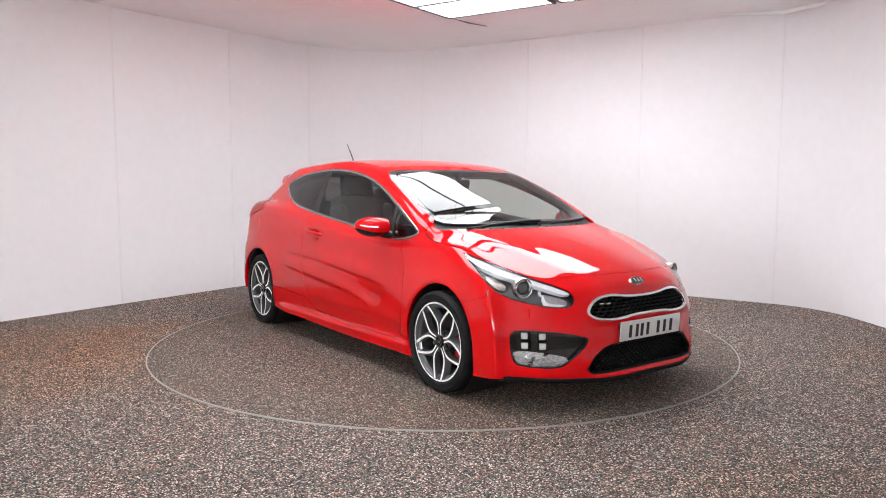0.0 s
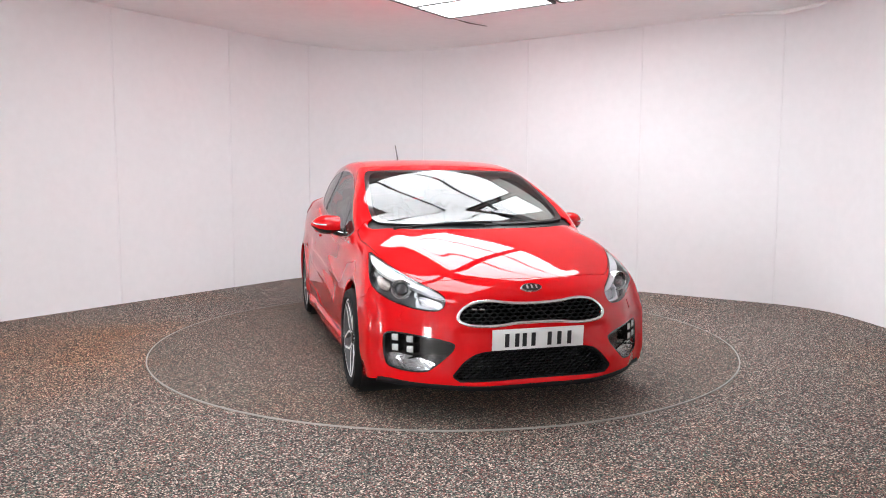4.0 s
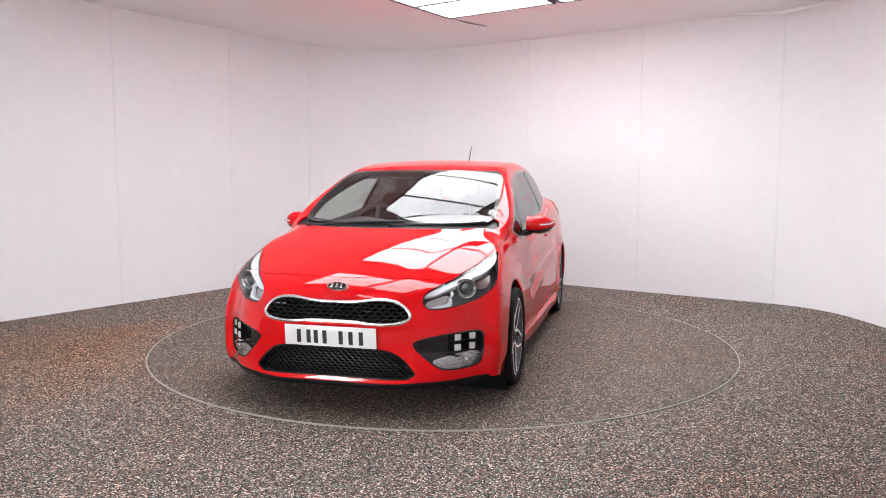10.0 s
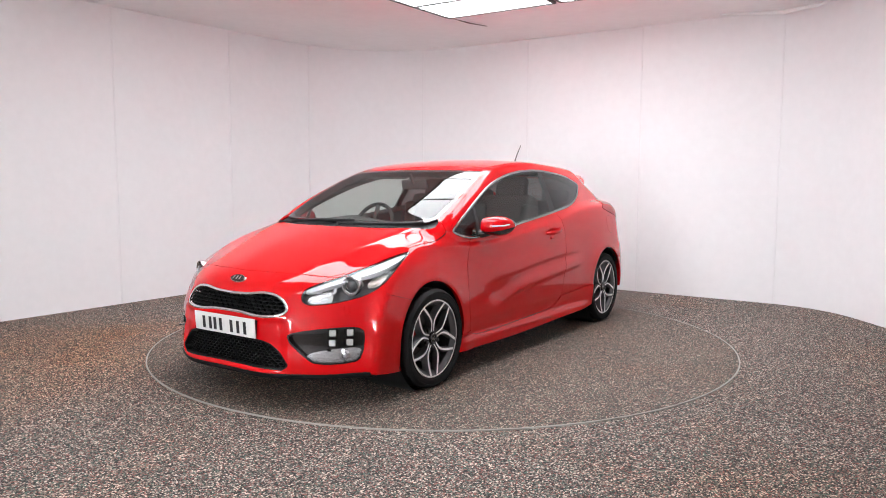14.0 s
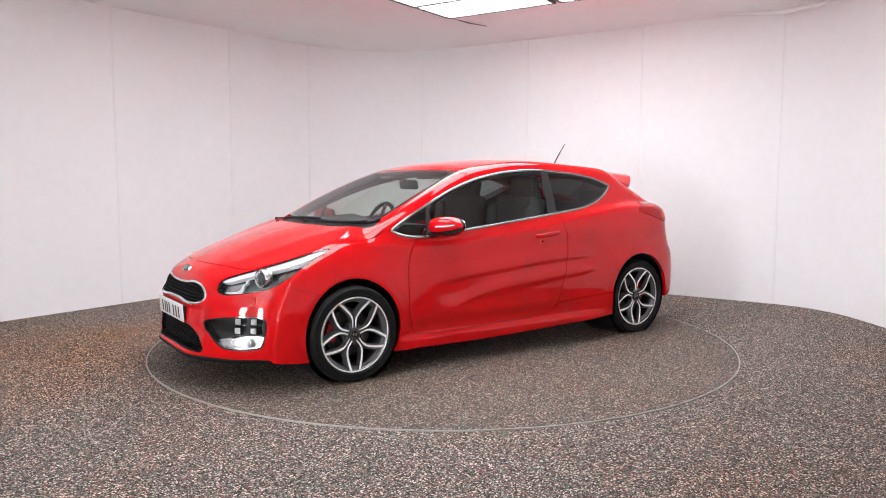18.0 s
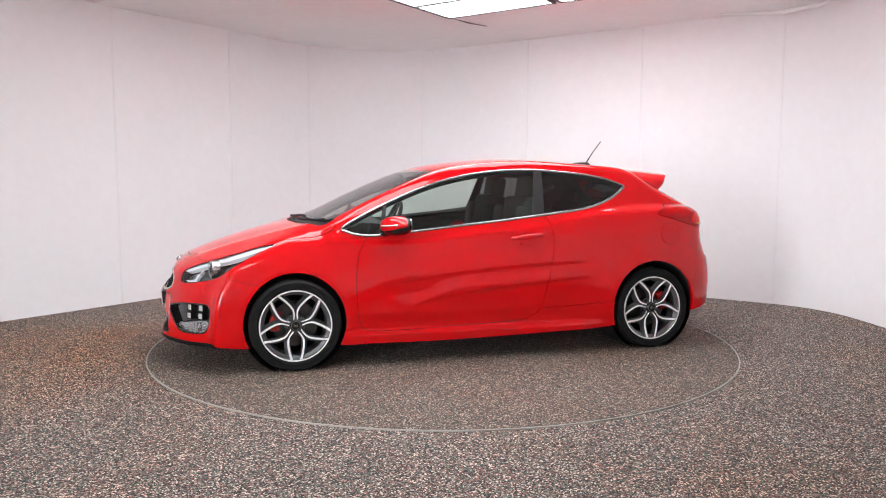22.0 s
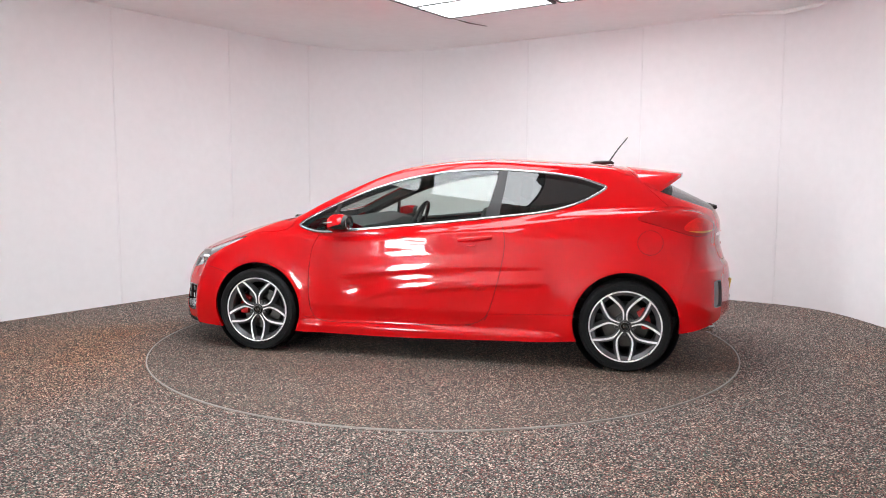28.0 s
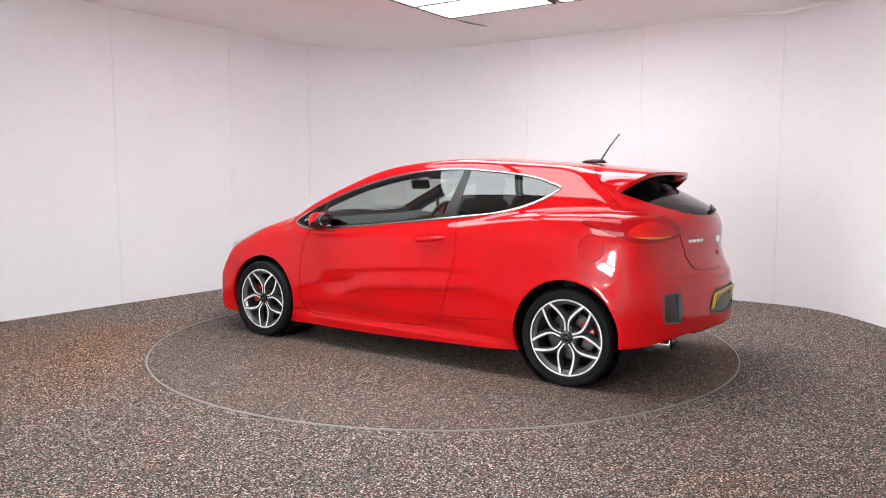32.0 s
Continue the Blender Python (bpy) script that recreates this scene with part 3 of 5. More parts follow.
screen_line = outline([1.185, -0.2, 1.185, 0, 1.17, 0.3, 1.125, 0.55, 1.065, 0.665, 0.88, 0.672, 0.48, 0.625, 0.31, 0.585, 0.322, 0.5, 0.352, 0.28, 0.36, 0, 0.36, -0.2], 1)
screen, rest = split(rest, PLAN, screen_line, lambda v: v[:, 2] > 0.93)
frit_in, frit = cut(screen, within(screen[0] @ PLAN, outline([1.17, -0.3, 1.17, 0, 1.155, 0.3, 1.10, 0.54, 1.03, 0.63, 0.88, 0.642, 0.48, 0.595, 0.36, 0.545, 0.372, 0.45, 0.40, 0.2, 0.405, 0, 0.405, -0.3], 1)))
cowl_line = outline([1.31, -0.2, 1.31, 0, 1.295, 0.2, 1.265, 0.4, 1.21, 0.61, 1.12, 0.715, 1.03, 0.70, 0.9, 0.5, 0.9, -0.2], 1)
cowl, rest = split(rest, PLAN, cowl_line, lambda v: (v[:, 2] > 0.85) & (v[:, 0] > 0.9))
back_line = outline([-0.2, 1.29, 0, 1.29, 0.44, 1.27, 0.55, 1.225, 0.575, 1.195, 0.483, 1.11, 0.335, 1.055, 0.0, 1.038, -0.2, 1.038], 1)
back_pane, rest = split(rest, FRONT, back_line, lambda v: v[:, 0] < -1.38)

# lamps and openings in the ends
head_line = outline([-0.46, 0.850, -0.59, 0.819, -0.72, 0.774, -0.84, 0.740, -0.90, 0.721, -1.0, 0.694, -1.10, 0.659, -1.122, 0.62, -1.11, 0.574, -1.0, 0.574, -0.87, 0.594, -0.75, 0.622, -0.663, 0.675, -0.60, 0.73, -0.548, 0.776, -0.495, 0.82], 1)
head_lens, rest = split(rest, BOW, head_line, AHEAD)
tail_line = outline([-0.392, 1.01, -0.483, 1.05, -0.619, 1.091, -0.746, 1.092, -0.847, 1.071, -0.946, 1.03, -1.003, 0.975, -0.985, 0.938, -0.901, 0.92, -0.783, 0.903, -0.661, 0.903, -0.592, 0.927, -0.491, 0.972], 1)
tail_lens, rest = split(rest, STERN, tail_line, BEHIND, gap=0.003)
grille_line = outline([-0.2, 0.620, 0, 0.619, 0.144, 0.624, 0.24, 0.640, 0.335, 0.632, 0.398, 0.598, 0.436, 0.546, 0.402, 0.512, 0.315, 0.500, 0.197, 0.502, 0.135, 0.512, 0.0, 0.513, -0.2, 0.513], 2)
grille_zone, rest = split(rest, FRONT, grille_line, AHEAD)
fog_line = outline([0.425, 0.402, 0.47, 0.43, 0.63, 0.455, 0.755, 0.455, 0.775, 0.42, 0.768, 0.285, 0.735, 0.252, 0.59, 0.25, 0.535, 0.29], 1)
fog_zone, rest = split(rest, FRONT, fog_line, AHEAD)
mouth_line = outline([-0.2, 0.385, 0.0, 0.385, 0.27, 0.382, 0.375, 0.352, 0.49, 0.212, 0.23, 0.221, 0, 0.222, -0.2, 0.222], 1)
mouth_zone, rest = split(rest, FRONT, mouth_line, AHEAD)
reflect_line = outline([0.615, 0.606, 0.73, 0.61, 0.744, 0.60, 0.748, 0.445, 0.738, 0.43, 0.615, 0.424, 0.60, 0.435, 0.60, 0.595], 1)
reflect_zone, rest = split(rest, FRONT, reflect_line, BEHIND)
plate_line = outline([-0.2, 0.60, 0.0, 0.60, 0.26, 0.59, 0.33, 0.45, 0.2, 0.43, 0, 0.425, -0.2, 0.425], 1)
plate_zone, rest = split(rest, FRONT, plate_line, BEHIND)

# doors and panels
flap_line = outline([(-1.472 + 0.08 * math.cos(a), 0.86 + 0.08 * math.sin(a)) for a in np.linspace(0, 2 * math.pi, 40, endpoint=False)], 0)
fuel_flap, rest = split(rest, SIDE, flap_line, FLANK, gap=0.0025)
hood_line = outline([2.03, -0.2, 2.031, 0, 2.003, 0.246, 1.92, 0.52, 1.82, 0.605, 1.64, 0.702, 1.42, 0.752, 1.186, 0.762, 1.02, 0.772, 1.02, 0.3, 1.02, -0.2], 1)
hood, rest = split(rest, PLAN, hood_line, lambda v: (v[:, 2] > 0.62) & (v[:, 0] > 0.98), gap=0.004)
door_line = outline([0.80, 0.95, 0.845, 0.868, 0.905, 0.752, 0.921, 0.558, 0.911, 0.36, 0.889, 0.279, 0.842, 0.238, 0.64, 0.234, 0.25, 0.244, -0.15, 0.257, -0.27, 0.263, -0.352, 0.292, -0.410, 0.344, -0.457, 0.50, -0.491, 0.638, -0.519, 0.792, -0.512, 0.91, -0.465, 1.03, -0.40, 1.06, 0.3, 1.0], 1)
door, rest = split(rest, SIDE, door_line, FLANK, gap=0.004)
sill_line = outline([1.1, 0.05, 1.1, 0.262, 0.965, 0.262, 0.885, 0.273, 0.80, 0.30, -0.38, 0.30, -0.412, 0.345, -1.1, 0.378, -1.1, 0.05], 0)
sill, rest = split(rest, SIDE, sill_line, FLANK, gap=0.003)
gate_line = outline([-1.28, 1.5, -1.327, 1.335, -1.461, 1.206, -1.58, 1.099, -1.70, 1.01, -1.895, 0.95, -1.918, 0.806, -1.95, 0.738, -1.972, 0.718, -2.04, 0.706, -2.4, 0.706, -2.4, 1.5], 0)
gate, rest = split(rest, SIDE, gate_line, None, gap=0.0035)
bumper_line = outline([1.2, 0.05, 1.2, 0.5, 1.497, 0.557, 1.743, 0.627, 1.72, 0.72, 1.76, 1.0, 2.5, 1.0, 2.5, 0.05], 0)
bumper, rest = split(rest, SIDE, bumper_line, None, gap=0.002)
stern_line = outline([-1.5, 0.05, -1.655, 0.50, -1.70, 0.66, -1.76, 0.92, -2.4, 0.92, -2.4, 0.05], 0)
stern, rest = split(rest, SIDE, stern_line, None, gap=0.0008)
roof_line = outline([0.5, -0.2, 0.5, 0.555, 0.25, 0.552, -0.5, 0.548, -1.2, 0.515, -1.5, 0.47, -1.5, -0.2], 1)
roof, rest = split(rest, PLAN, roof_line, lambda v: v[:, 2] > 1.2, gap=0.003)
fender_line = outline([0.80, 0.05, 0.80, 0.90, 1.0, 0.935, 1.06, 0.94, 1.10, 1.02, 2.4, 1.02, 2.4, 0.05], 0)
fender, frame_side = split(rest, SIDE, fender_line, None, gap=0.002)

grip_line = outline([(-0.31 + 0.085 * math.cos(a), 0.866 + 0.030 * math.sin(a)) for a in np.linspace(0, 2 * math.pi, 40, endpoint=False)], 0)
grip_zone, door = split(door, SIDE, grip_line, FLANK)

panel("hood", across(hood), RED, car)
panel("roof_panel", across(roof), RED, car)
panel("front_bumper", across(bumper), RED, car, rim=0.03)
panel("rear_bumper", across(stern), RED, car, rim=0.03)
panel("tailgate", across(gate), RED, car)
both("front_fender", fender, RED, rim=0.03)
both("door", door, RED)
v, n, f = grip_zone
sink = np.clip(-field(grip_zone, SIDE, grip_line) * 2.2, 0, 0.042)
hollow = tidy(v - n * sink[:, None], n, f)
both("grip_recess", hollow, RED, "hollow behind the handle", rim=0)
both("side_sill", sill, RED, rim=0.03, out=0.005)
both("rear_quarter", frame_side, RED, rim=0.014)
both("fuel_flap", fuel_flap, RED)
panel("panel_joints", across(shifted(joined(*GAPS), -0.006)), GAP, car, "dark shut lines between the panels", rim=0)
panel("windscreen", across(frit_in), SCREEN_GLASS, car, "clear curved windscreen", rim=0)
panel("windscreen_border", across(frit), GLOSS, car, "black glass border", rim=0, out=-0.001)
panel("cowl", across(cowl), BLACK, car, "black plastic cowl under the wipers", out=-0.02)
panel("rear_window", across(back_pane), DARK_GLASS, car, "dark tinted rear window", rim=0)
both("door_window", door_pane, SIDE_GLASS, "lightly tinted window", rim=0)
both("quarter_window", quarter_pane, DARK_GLASS, "dark tinted rear side window", rim=0)
both("corner_window", corner_pane, SIDE_GLASS, rim=0)
for piece in cut(pillar_trim, pillar_trim[0][:, 0] - 0.2):
    both("pillar_trim", piece, PILLAR, "black pillar trim")
def rounded(mesh, axes, line, width):
    """Normals turned outwards towards both edges of a narrow strip, as on a half-round bar."""
    v, n, f = mesh
    e = 0.001
    flat = v @ axes
    d = np.clip((within(flat, line) + width / 2) / (width / 2), -1, 1)
    g = np.stack([within(flat + q, line) - within(flat - q, line) for q in (np.array([e, 0]), np.array([0, e]))], 1) @ axes.T
    g = g / np.maximum(np.linalg.norm(g, axis=1, keepdims=True), 1e-9)
    n = n + 0.8 * d[:, None] * g
    return v, n / np.linalg.norm(n, axis=1, keepdims=True), f


both("window_surround", rounded(chrome_strip, SIDE, dlo_line, 0.013), TRIM_CHROME, "bright chrome strip round the side glass", out=0.002, rim=0.012)

seal = cut(dlo, field(dlo, SIDE, dlo_line) + 0.020)[1]
both("window_seal", shifted(seal, -0.006), BLACK, "black rubber seal inside the glass", rim=0.05)
seal = cut(screen, within(screen[0] @ PLAN, screen_line) + 0.008)[1]
panel("screen_seal", across(shifted(seal, -0.008)), BLACK, car, "black seal inside the windscreen", rim=0.045)

# dark lining behind the outer panels, seen through the glass
for name, mesh in (("door_card", door), ("side_lining", frame_side)):
    for m in (mesh, mirrored(mesh)):
        v, n, f = shifted(m, -0.035)
        panel(name, (v, -n, [q[::-1] for q in f]), CABIN, car, rim=0)
v, n, f = shifted(across(roof), -0.03)
panel("roof_lining", (v, -n, [q[::-1] for q in f]), LINING, car, "grey fabric roof lining", rim=0)

# ---- ends: grille, lamps, plates ----
grille_back = panel("grille", across(shifted(grille_zone, -0.035)), GLOSS, car, "gloss black honeycomb grille with a chrome frame", rim=0)
inner, frame_strip = cut(grille_zone, field(grille_zone, FRONT, grille_line) + 0.012)
panel("grille_frame", across(rounded(frame_strip, FRONT, grille_line, 0.012)), CHROME, grille_back, "bright chrome frame", rim=0.02, out=0.002)


def honeycomb(line, width, height, wall, depth, sink):
    """Flattened hexagon cells inside an outline of the front, each a ring with depth."""
    bm = bmesh.new()
    lo, hi = line.min(0), line.max(0)
    cells, row, z = [], 0, lo[1]
    while z < hi[1] + height:
        y = -hi[0] + (width / 2 if row % 2 else 0)
        while y < hi[0] + width:
            cells.append((y, z))
            y += width
        z += height * 0.78
        row += 1
    q = np.array(cells)
    near = nearby(np.abs(q), line)
    for (y, z), d in zip(cells, near):
        if d > -0.004:
            continue
        spots = []
        for k in range(6):
            a = math.pi / 6 + k * math.pi / 3
            spots.append((y + width / 1.74 * math.cos(a), z + height / 1.9 * math.sin(a)))
        outer = np.array([(0, b, c) for b, c in spots])
        inner_ = np.array([(0, y + (b - y) * wall, z + (c - z) * (wall - 0.08)) for b, c in spots])
        face = np.concatenate([outer, inner_])
        x = on_skin(0, face, 1.2, 2.6)[:, 0] - sink
        vo = [bm.verts.new((x[i], *outer[i, 1:])) for i in range(6)]
        vi = [bm.verts.new((x[i + 6], *inner_[i, 1:])) for i in range(6)]
        vb = [bm.verts.new((x[i + 6] - depth, y + (inner_[i, 1] - y) * 0.9, z + (inner_[i, 2] - z) * 0.9)) for i in range(6)]
        for i in range(6):
            j = (i + 1) % 6
            bm.faces.new((vo[i], vo[j], vi[j], vi[i]))
            bm.faces.new((vi[i], vi[j], vb[j], vb[i]))
    return bm


part("honeycomb", honeycomb(grille_line, 0.044, 0.024, 0.90, 0.02, 0.012), MESH, grille_back)
mouth = panel("lower_grille", across(shifted(mouth_zone, -0.06)), INK, car, "black lower grille", rim=0)
part("honeycomb", honeycomb(mouth_line, 0.034, 0.019, 0.86, 0.02, 0.035), MESH, mouth)
v, n, f = across(mouth_zone)
inner, edge = cut(mouth_zone, field(mouth_zone, FRONT, mouth_line) + 0.010)
panel("mouth_edge", across(edge), MESH, mouth, rim=0.05, out=-0.004)

# black lip under the front bumper
bm = bmesh.new()
rows = []
for k in range(41):
    y = -0.80 + 1.6 * k / 40
    q = front_at(abs(y), 0.20)
    q.y = y
    rows.append([bm.verts.new((q.x - 0.004, y, 0.203)), bm.verts.new((q.x + 0.004, y, 0.188)), bm.verts.new((q.x - 0.012, y, 0.168)), bm.verts.new((q.x - 0.25, y * 0.97, 0.165)), bm.verts.new((q.x - 0.25, y * 0.97, 0.21))])
for a, b in zip(rows, rows[1:]):
    for k in range(5):
        bm.faces.new((a[k], b[k], b[(k + 1) % 5], a[(k + 1) % 5]))
bm.faces.new(rows[0])
bm.faces.new(rows[-1][::-1])
bmesh.ops.recalc_face_normals(bm, faces=bm.faces)
part("front_lip", bm, MESH, car, "black plastic lip", smooth=40)


def build_headlight(s):
    flip = (lambda m: m) if s > 0 else mirrored
    lens = panel("headlight", flip(head_lens), CLEAR, car, "clear headlight with a round projector and bright brow", rim=0, out=-0.001)
    panel("housing", flip(shifted(head_lens, -0.07)), LAMP_DARK, lens, rim=0)
    inner, edge = cut(head_lens, field(head_lens, BOW, head_line) + 0.005)
    panel("bezel", flip(edge), GLOSS, lens, rim=0.07, out=-0.004)
    brow_line = outline([-1.065, 0.646, -1.02, 0.657, -0.95, 0.680, -0.82, 0.715, -0.70, 0.744, -0.56, 0.792, -0.50, 0.826, -0.44, 0.90, -0.7, 0.87, -1.1, 0.75, -1.2, 0.66], 0)
    brow, edge = cut(inner, within(inner[0] @ BOW, brow_line))
    panel("brow", flip(brow), BROW, lens, "bright brow strip", rim=0.03, out=-0.010)
    # two bright chambers either side of the projector, and a lit bracket round the inner one
    for name, mat, line, deep in (("turn_reflector", LAMP_AMBER, [-0.60, 0.775, -0.70, 0.742, -0.745, 0.722, -0.745, 0.668, -0.70, 0.682, -0.65, 0.722], -0.05),
                                  ("beam_reflector", LAMP_CHROME, [-0.925, 0.678, -1.085, 0.635, -1.10, 0.592, -1.0, 0.588, -0.965, 0.60], -0.05)):
        chamber = cut(inner, within(inner[0] @ BOW, outline(line, 1)))[0]
        panel(name, flip(shifted(chamber, deep)), mat, lens, "faceted bright reflector", rim=0.03)
    bracket = cut(inner, within(inner[0] @ BOW, outline([-0.915, 0.682, -0.938, 0.676, -0.972, 0.606, -1.075, 0.594, -1.075, 0.583, -0.955, 0.592], 0)))[0]
    panel("bracket", flip(shifted(bracket, -0.022)), BROW, lens, "white light bracket", rim=0.02)
    y, z, r = 0.662, 0.672, 0.056
    q = front_at(y, z)
    m = Matrix.Translation((q.x - 0.03, s * y, z)) @ pose(0, 0, 0, 0, 90, s * 16)
    bm = bmesh.new()
    add_lathe(bm, [(r, -0.04), (r * 1.03, 0.004), (r * 0.98, 0.010), (r * 0.90, 0.006), (r * 0.84, -0.012), (r * 0.80, -0.013), (r * 0.78, 0.0), (r * 0.70, 0.004), (r * 0.64, 0.0), (r * 0.60, -0.012)], m, 40)
    ring_ = part("projector", bm, CHROME, lens, "chrome double lamp ring", smooth=30)
    bm = bmesh.new()
    add_lathe(bm, [(r * 0.61, -0.012), (r * 0.58, 0.0), (r * 0.45, 0.011), (r * 0.22, 0.016), (0.001, 0.0175)], m, 32)
    part("bulb", bm, LENS_DARK, ring_, smooth=60)


def build_fog(s):
    flip = (lambda m: m) if s > 0 else mirrored
    bezel = panel("fog_lamp_bezel", flip(shifted(fog_zone, -0.035)), GLOSS, car, "black corner intake with four square lamps", rim=0)
    inner, edge = cut(fog_zone, field(fog_zone, FRONT, fog_line) + 0.009)
    panel("intake_edge", flip(edge), GLOSS, bezel, rim=0.035, out=-0.002)
    for y in (0.645, 0.709):
        for z in (0.425, 0.371):
            q = front_at(y, z)
            turn_ = math.degrees(math.atan2(facing(q).y, facing(q).x))
            m = Matrix.Translation((q.x - 0.012, s * y, z)) @ pose(0, 0, 0, 0, 0, s * turn_ * 0.8)
            bm = bmesh.new()
            add_box(bm, (0.03, 0.038, 0.036), m, 0.008, 2)
            cube = part("cube_lamp", bm, CUBE, bezel, "frosted square daytime lamp", smooth=40)
            bm = bmesh.new()
            for a in (-1, 1):
                add_box(bm, (0.034, 0.046, 0.004), m @ pose(-0.004, 0, a * 0.021))
                add_box(bm, (0.034, 0.004, 0.046), m @ pose(-0.004, a * 0.022, 0))
            part("lamp_frame", bm, GLOSS, cube)
    fog_face = outline([0.575, 0.258, 0.53, 0.308, 0.63, 0.330, 0.765, 0.342, 0.762, 0.285, 0.73, 0.258], 1)
    lamp = cut(fog_zone, field(fog_zone, FRONT, fog_face))[0]
    fog = panel("fog_lamp", flip(lamp), CLEAR, bezel, "clear fog lamp", rim=0, out=-0.006)
    panel("fog_reflector", flip(shifted(lamp, -0.028)), FOG_BACK, bezel, rim=0)
    bm = bmesh.new()
    q = front_at(0.69, 0.295)
    turn_ = Matrix.Translation((q.x - 0.030, s * 0.685, 0.297)) @ pose(0, 0, 0, 0, 90, s * 25)
    for r in (0.030, 0.021, 0.012):
        add_lathe(bm, [(r, 0.0), (r + 0.001, 0.008), (r - 0.003, 0.009), (r - 0.004, 0.0)], turn_, 24)
    part("fog_rings", bm, CHROME, bezel, "bright fog lamp rings", smooth=40)
    bm = bmesh.new()
    add_lathe(bm, [(0.009, 0), (0.008, 0.01), (0.001, 0.013)], turn_, 16)
    part("fog_bulb", bm, LAMP_GLASS, bezel, smooth=60)
    bm = bmesh.new()
    add_box(bm, (0.02, 0.11, 0.006), Matrix.Translation((front_at(0.62, 0.325).x - 0.035, s * 0.62, 0.328)) @ pose(0, 0, 0, s * 3, 0, s * -38), 0.002)
    part("intake_blade", bm, GLOSS, bezel)


for s in (1, -1):
    build_headlight(s)
    build_fog(s)


def number_plate(x, z, face, m, name, label, bars):
    bm = bmesh.new()
    add_box(bm, (0.006, 0.52, 0.111), m, 0.002)
    plate = part(name, bm, face, car, label, smooth=30)
    for y in bars:
        bm = bmesh.new()
        add_box(bm, (0.001, 0.024, 0.072), m @ pose(x, y, -0.004))
        part("plate_bar", bm, INK, plate, "plain black bar")
    for y in (-0.222, 0.222):
        bm = bmesh.new()
        add_cyl(bm, 0.006, 0.006, 0.002, m @ pose(x, y, 0, 0, 90, 0), 12)
        part("plate_screw", bm, face, plate)


BARS = (-0.178, -0.122, -0.080, -0.030, 0.062, 0.118, 0.176)
number_plate(0.0037, 0, PLATE_WHITE, pose(2.2015, 0, 0.437, 0, 4, 0), "front_number_plate", "white number plate with plain black bars", BARS)
number_plate(-0.0037, 0, PLATE_YELLOW, pose(-2.046, 0, 0.515, 0, -10, 0), "rear_number_plate", "yellow number plate with plain black bars", BARS)
bm = bmesh.new()
add_box(bm, (0.03, 0.5, 0.09), pose(2.183, 0, 0.437, 0, 4, 0), 0.006)
part("plate_holder", bm, BLACK, car)

# badge: a plain oval in chrome and black
q = front_at(0, 0.688)
n = facing(q)
m = Matrix.Translation(q + n * 0.004) @ n.to_track_quat("Z", "Y").to_matrix().to_4x4()
bm = bmesh.new()
add_cyl(bm, 0.033, 0.030, 0.010, m @ Matrix.Diagonal((1.95, 0.85, 1, 1)), 40)
badge = part("front_badge", bm, CHROME, car, "oval chrome badge", smooth=30)
bm = bmesh.new()
add_cyl(bm, 0.028, 0.027, 0.004, m @ Matrix.Translation((0, 0, 0.006)) @ Matrix.Diagonal((1.98, 0.85, 1, 1)), 40)
part("badge_field", bm, GLOSS, badge, smooth=30)
bm = bmesh.new()
for y in (-0.026, 0.0, 0.026):
    add_box(bm, (0.011, 0.026, 0.003), m @ pose(y, 0, 0.0095), 0.001, 1)
part("badge_bars", bm, CHROME, badge)
# small bright emblem on the grille
bm = bmesh.new()
for y in (-0.335, -0.295):
    q = front_at(abs(y), 0.592)
    add_box(bm, (0.005, 0.028, 0.009), Matrix.Translation((q.x + 0.004, y, 0.592)) @ pose(0, 0, 0, 0, 0, -22), 0.003)
part("grille_emblem", bm, CHROME, grille_back, "small chrome emblem")

# headlamp washer covers
for s in (1, -1):
    q = front_at(0.69, 0.545)
    q.y *= s
    nn = facing(q)
    bm = bmesh.new()
    add_box(bm, (0.055, 0.03, 0.006), Matrix.Translation(q) @ nn.to_track_quat("Z", "X").to_matrix().to_4x4() @ pose(0, 0, 0, 0, 0, 0), 0.003)
    part("washer_cover", bm, RED, car, smooth=40)

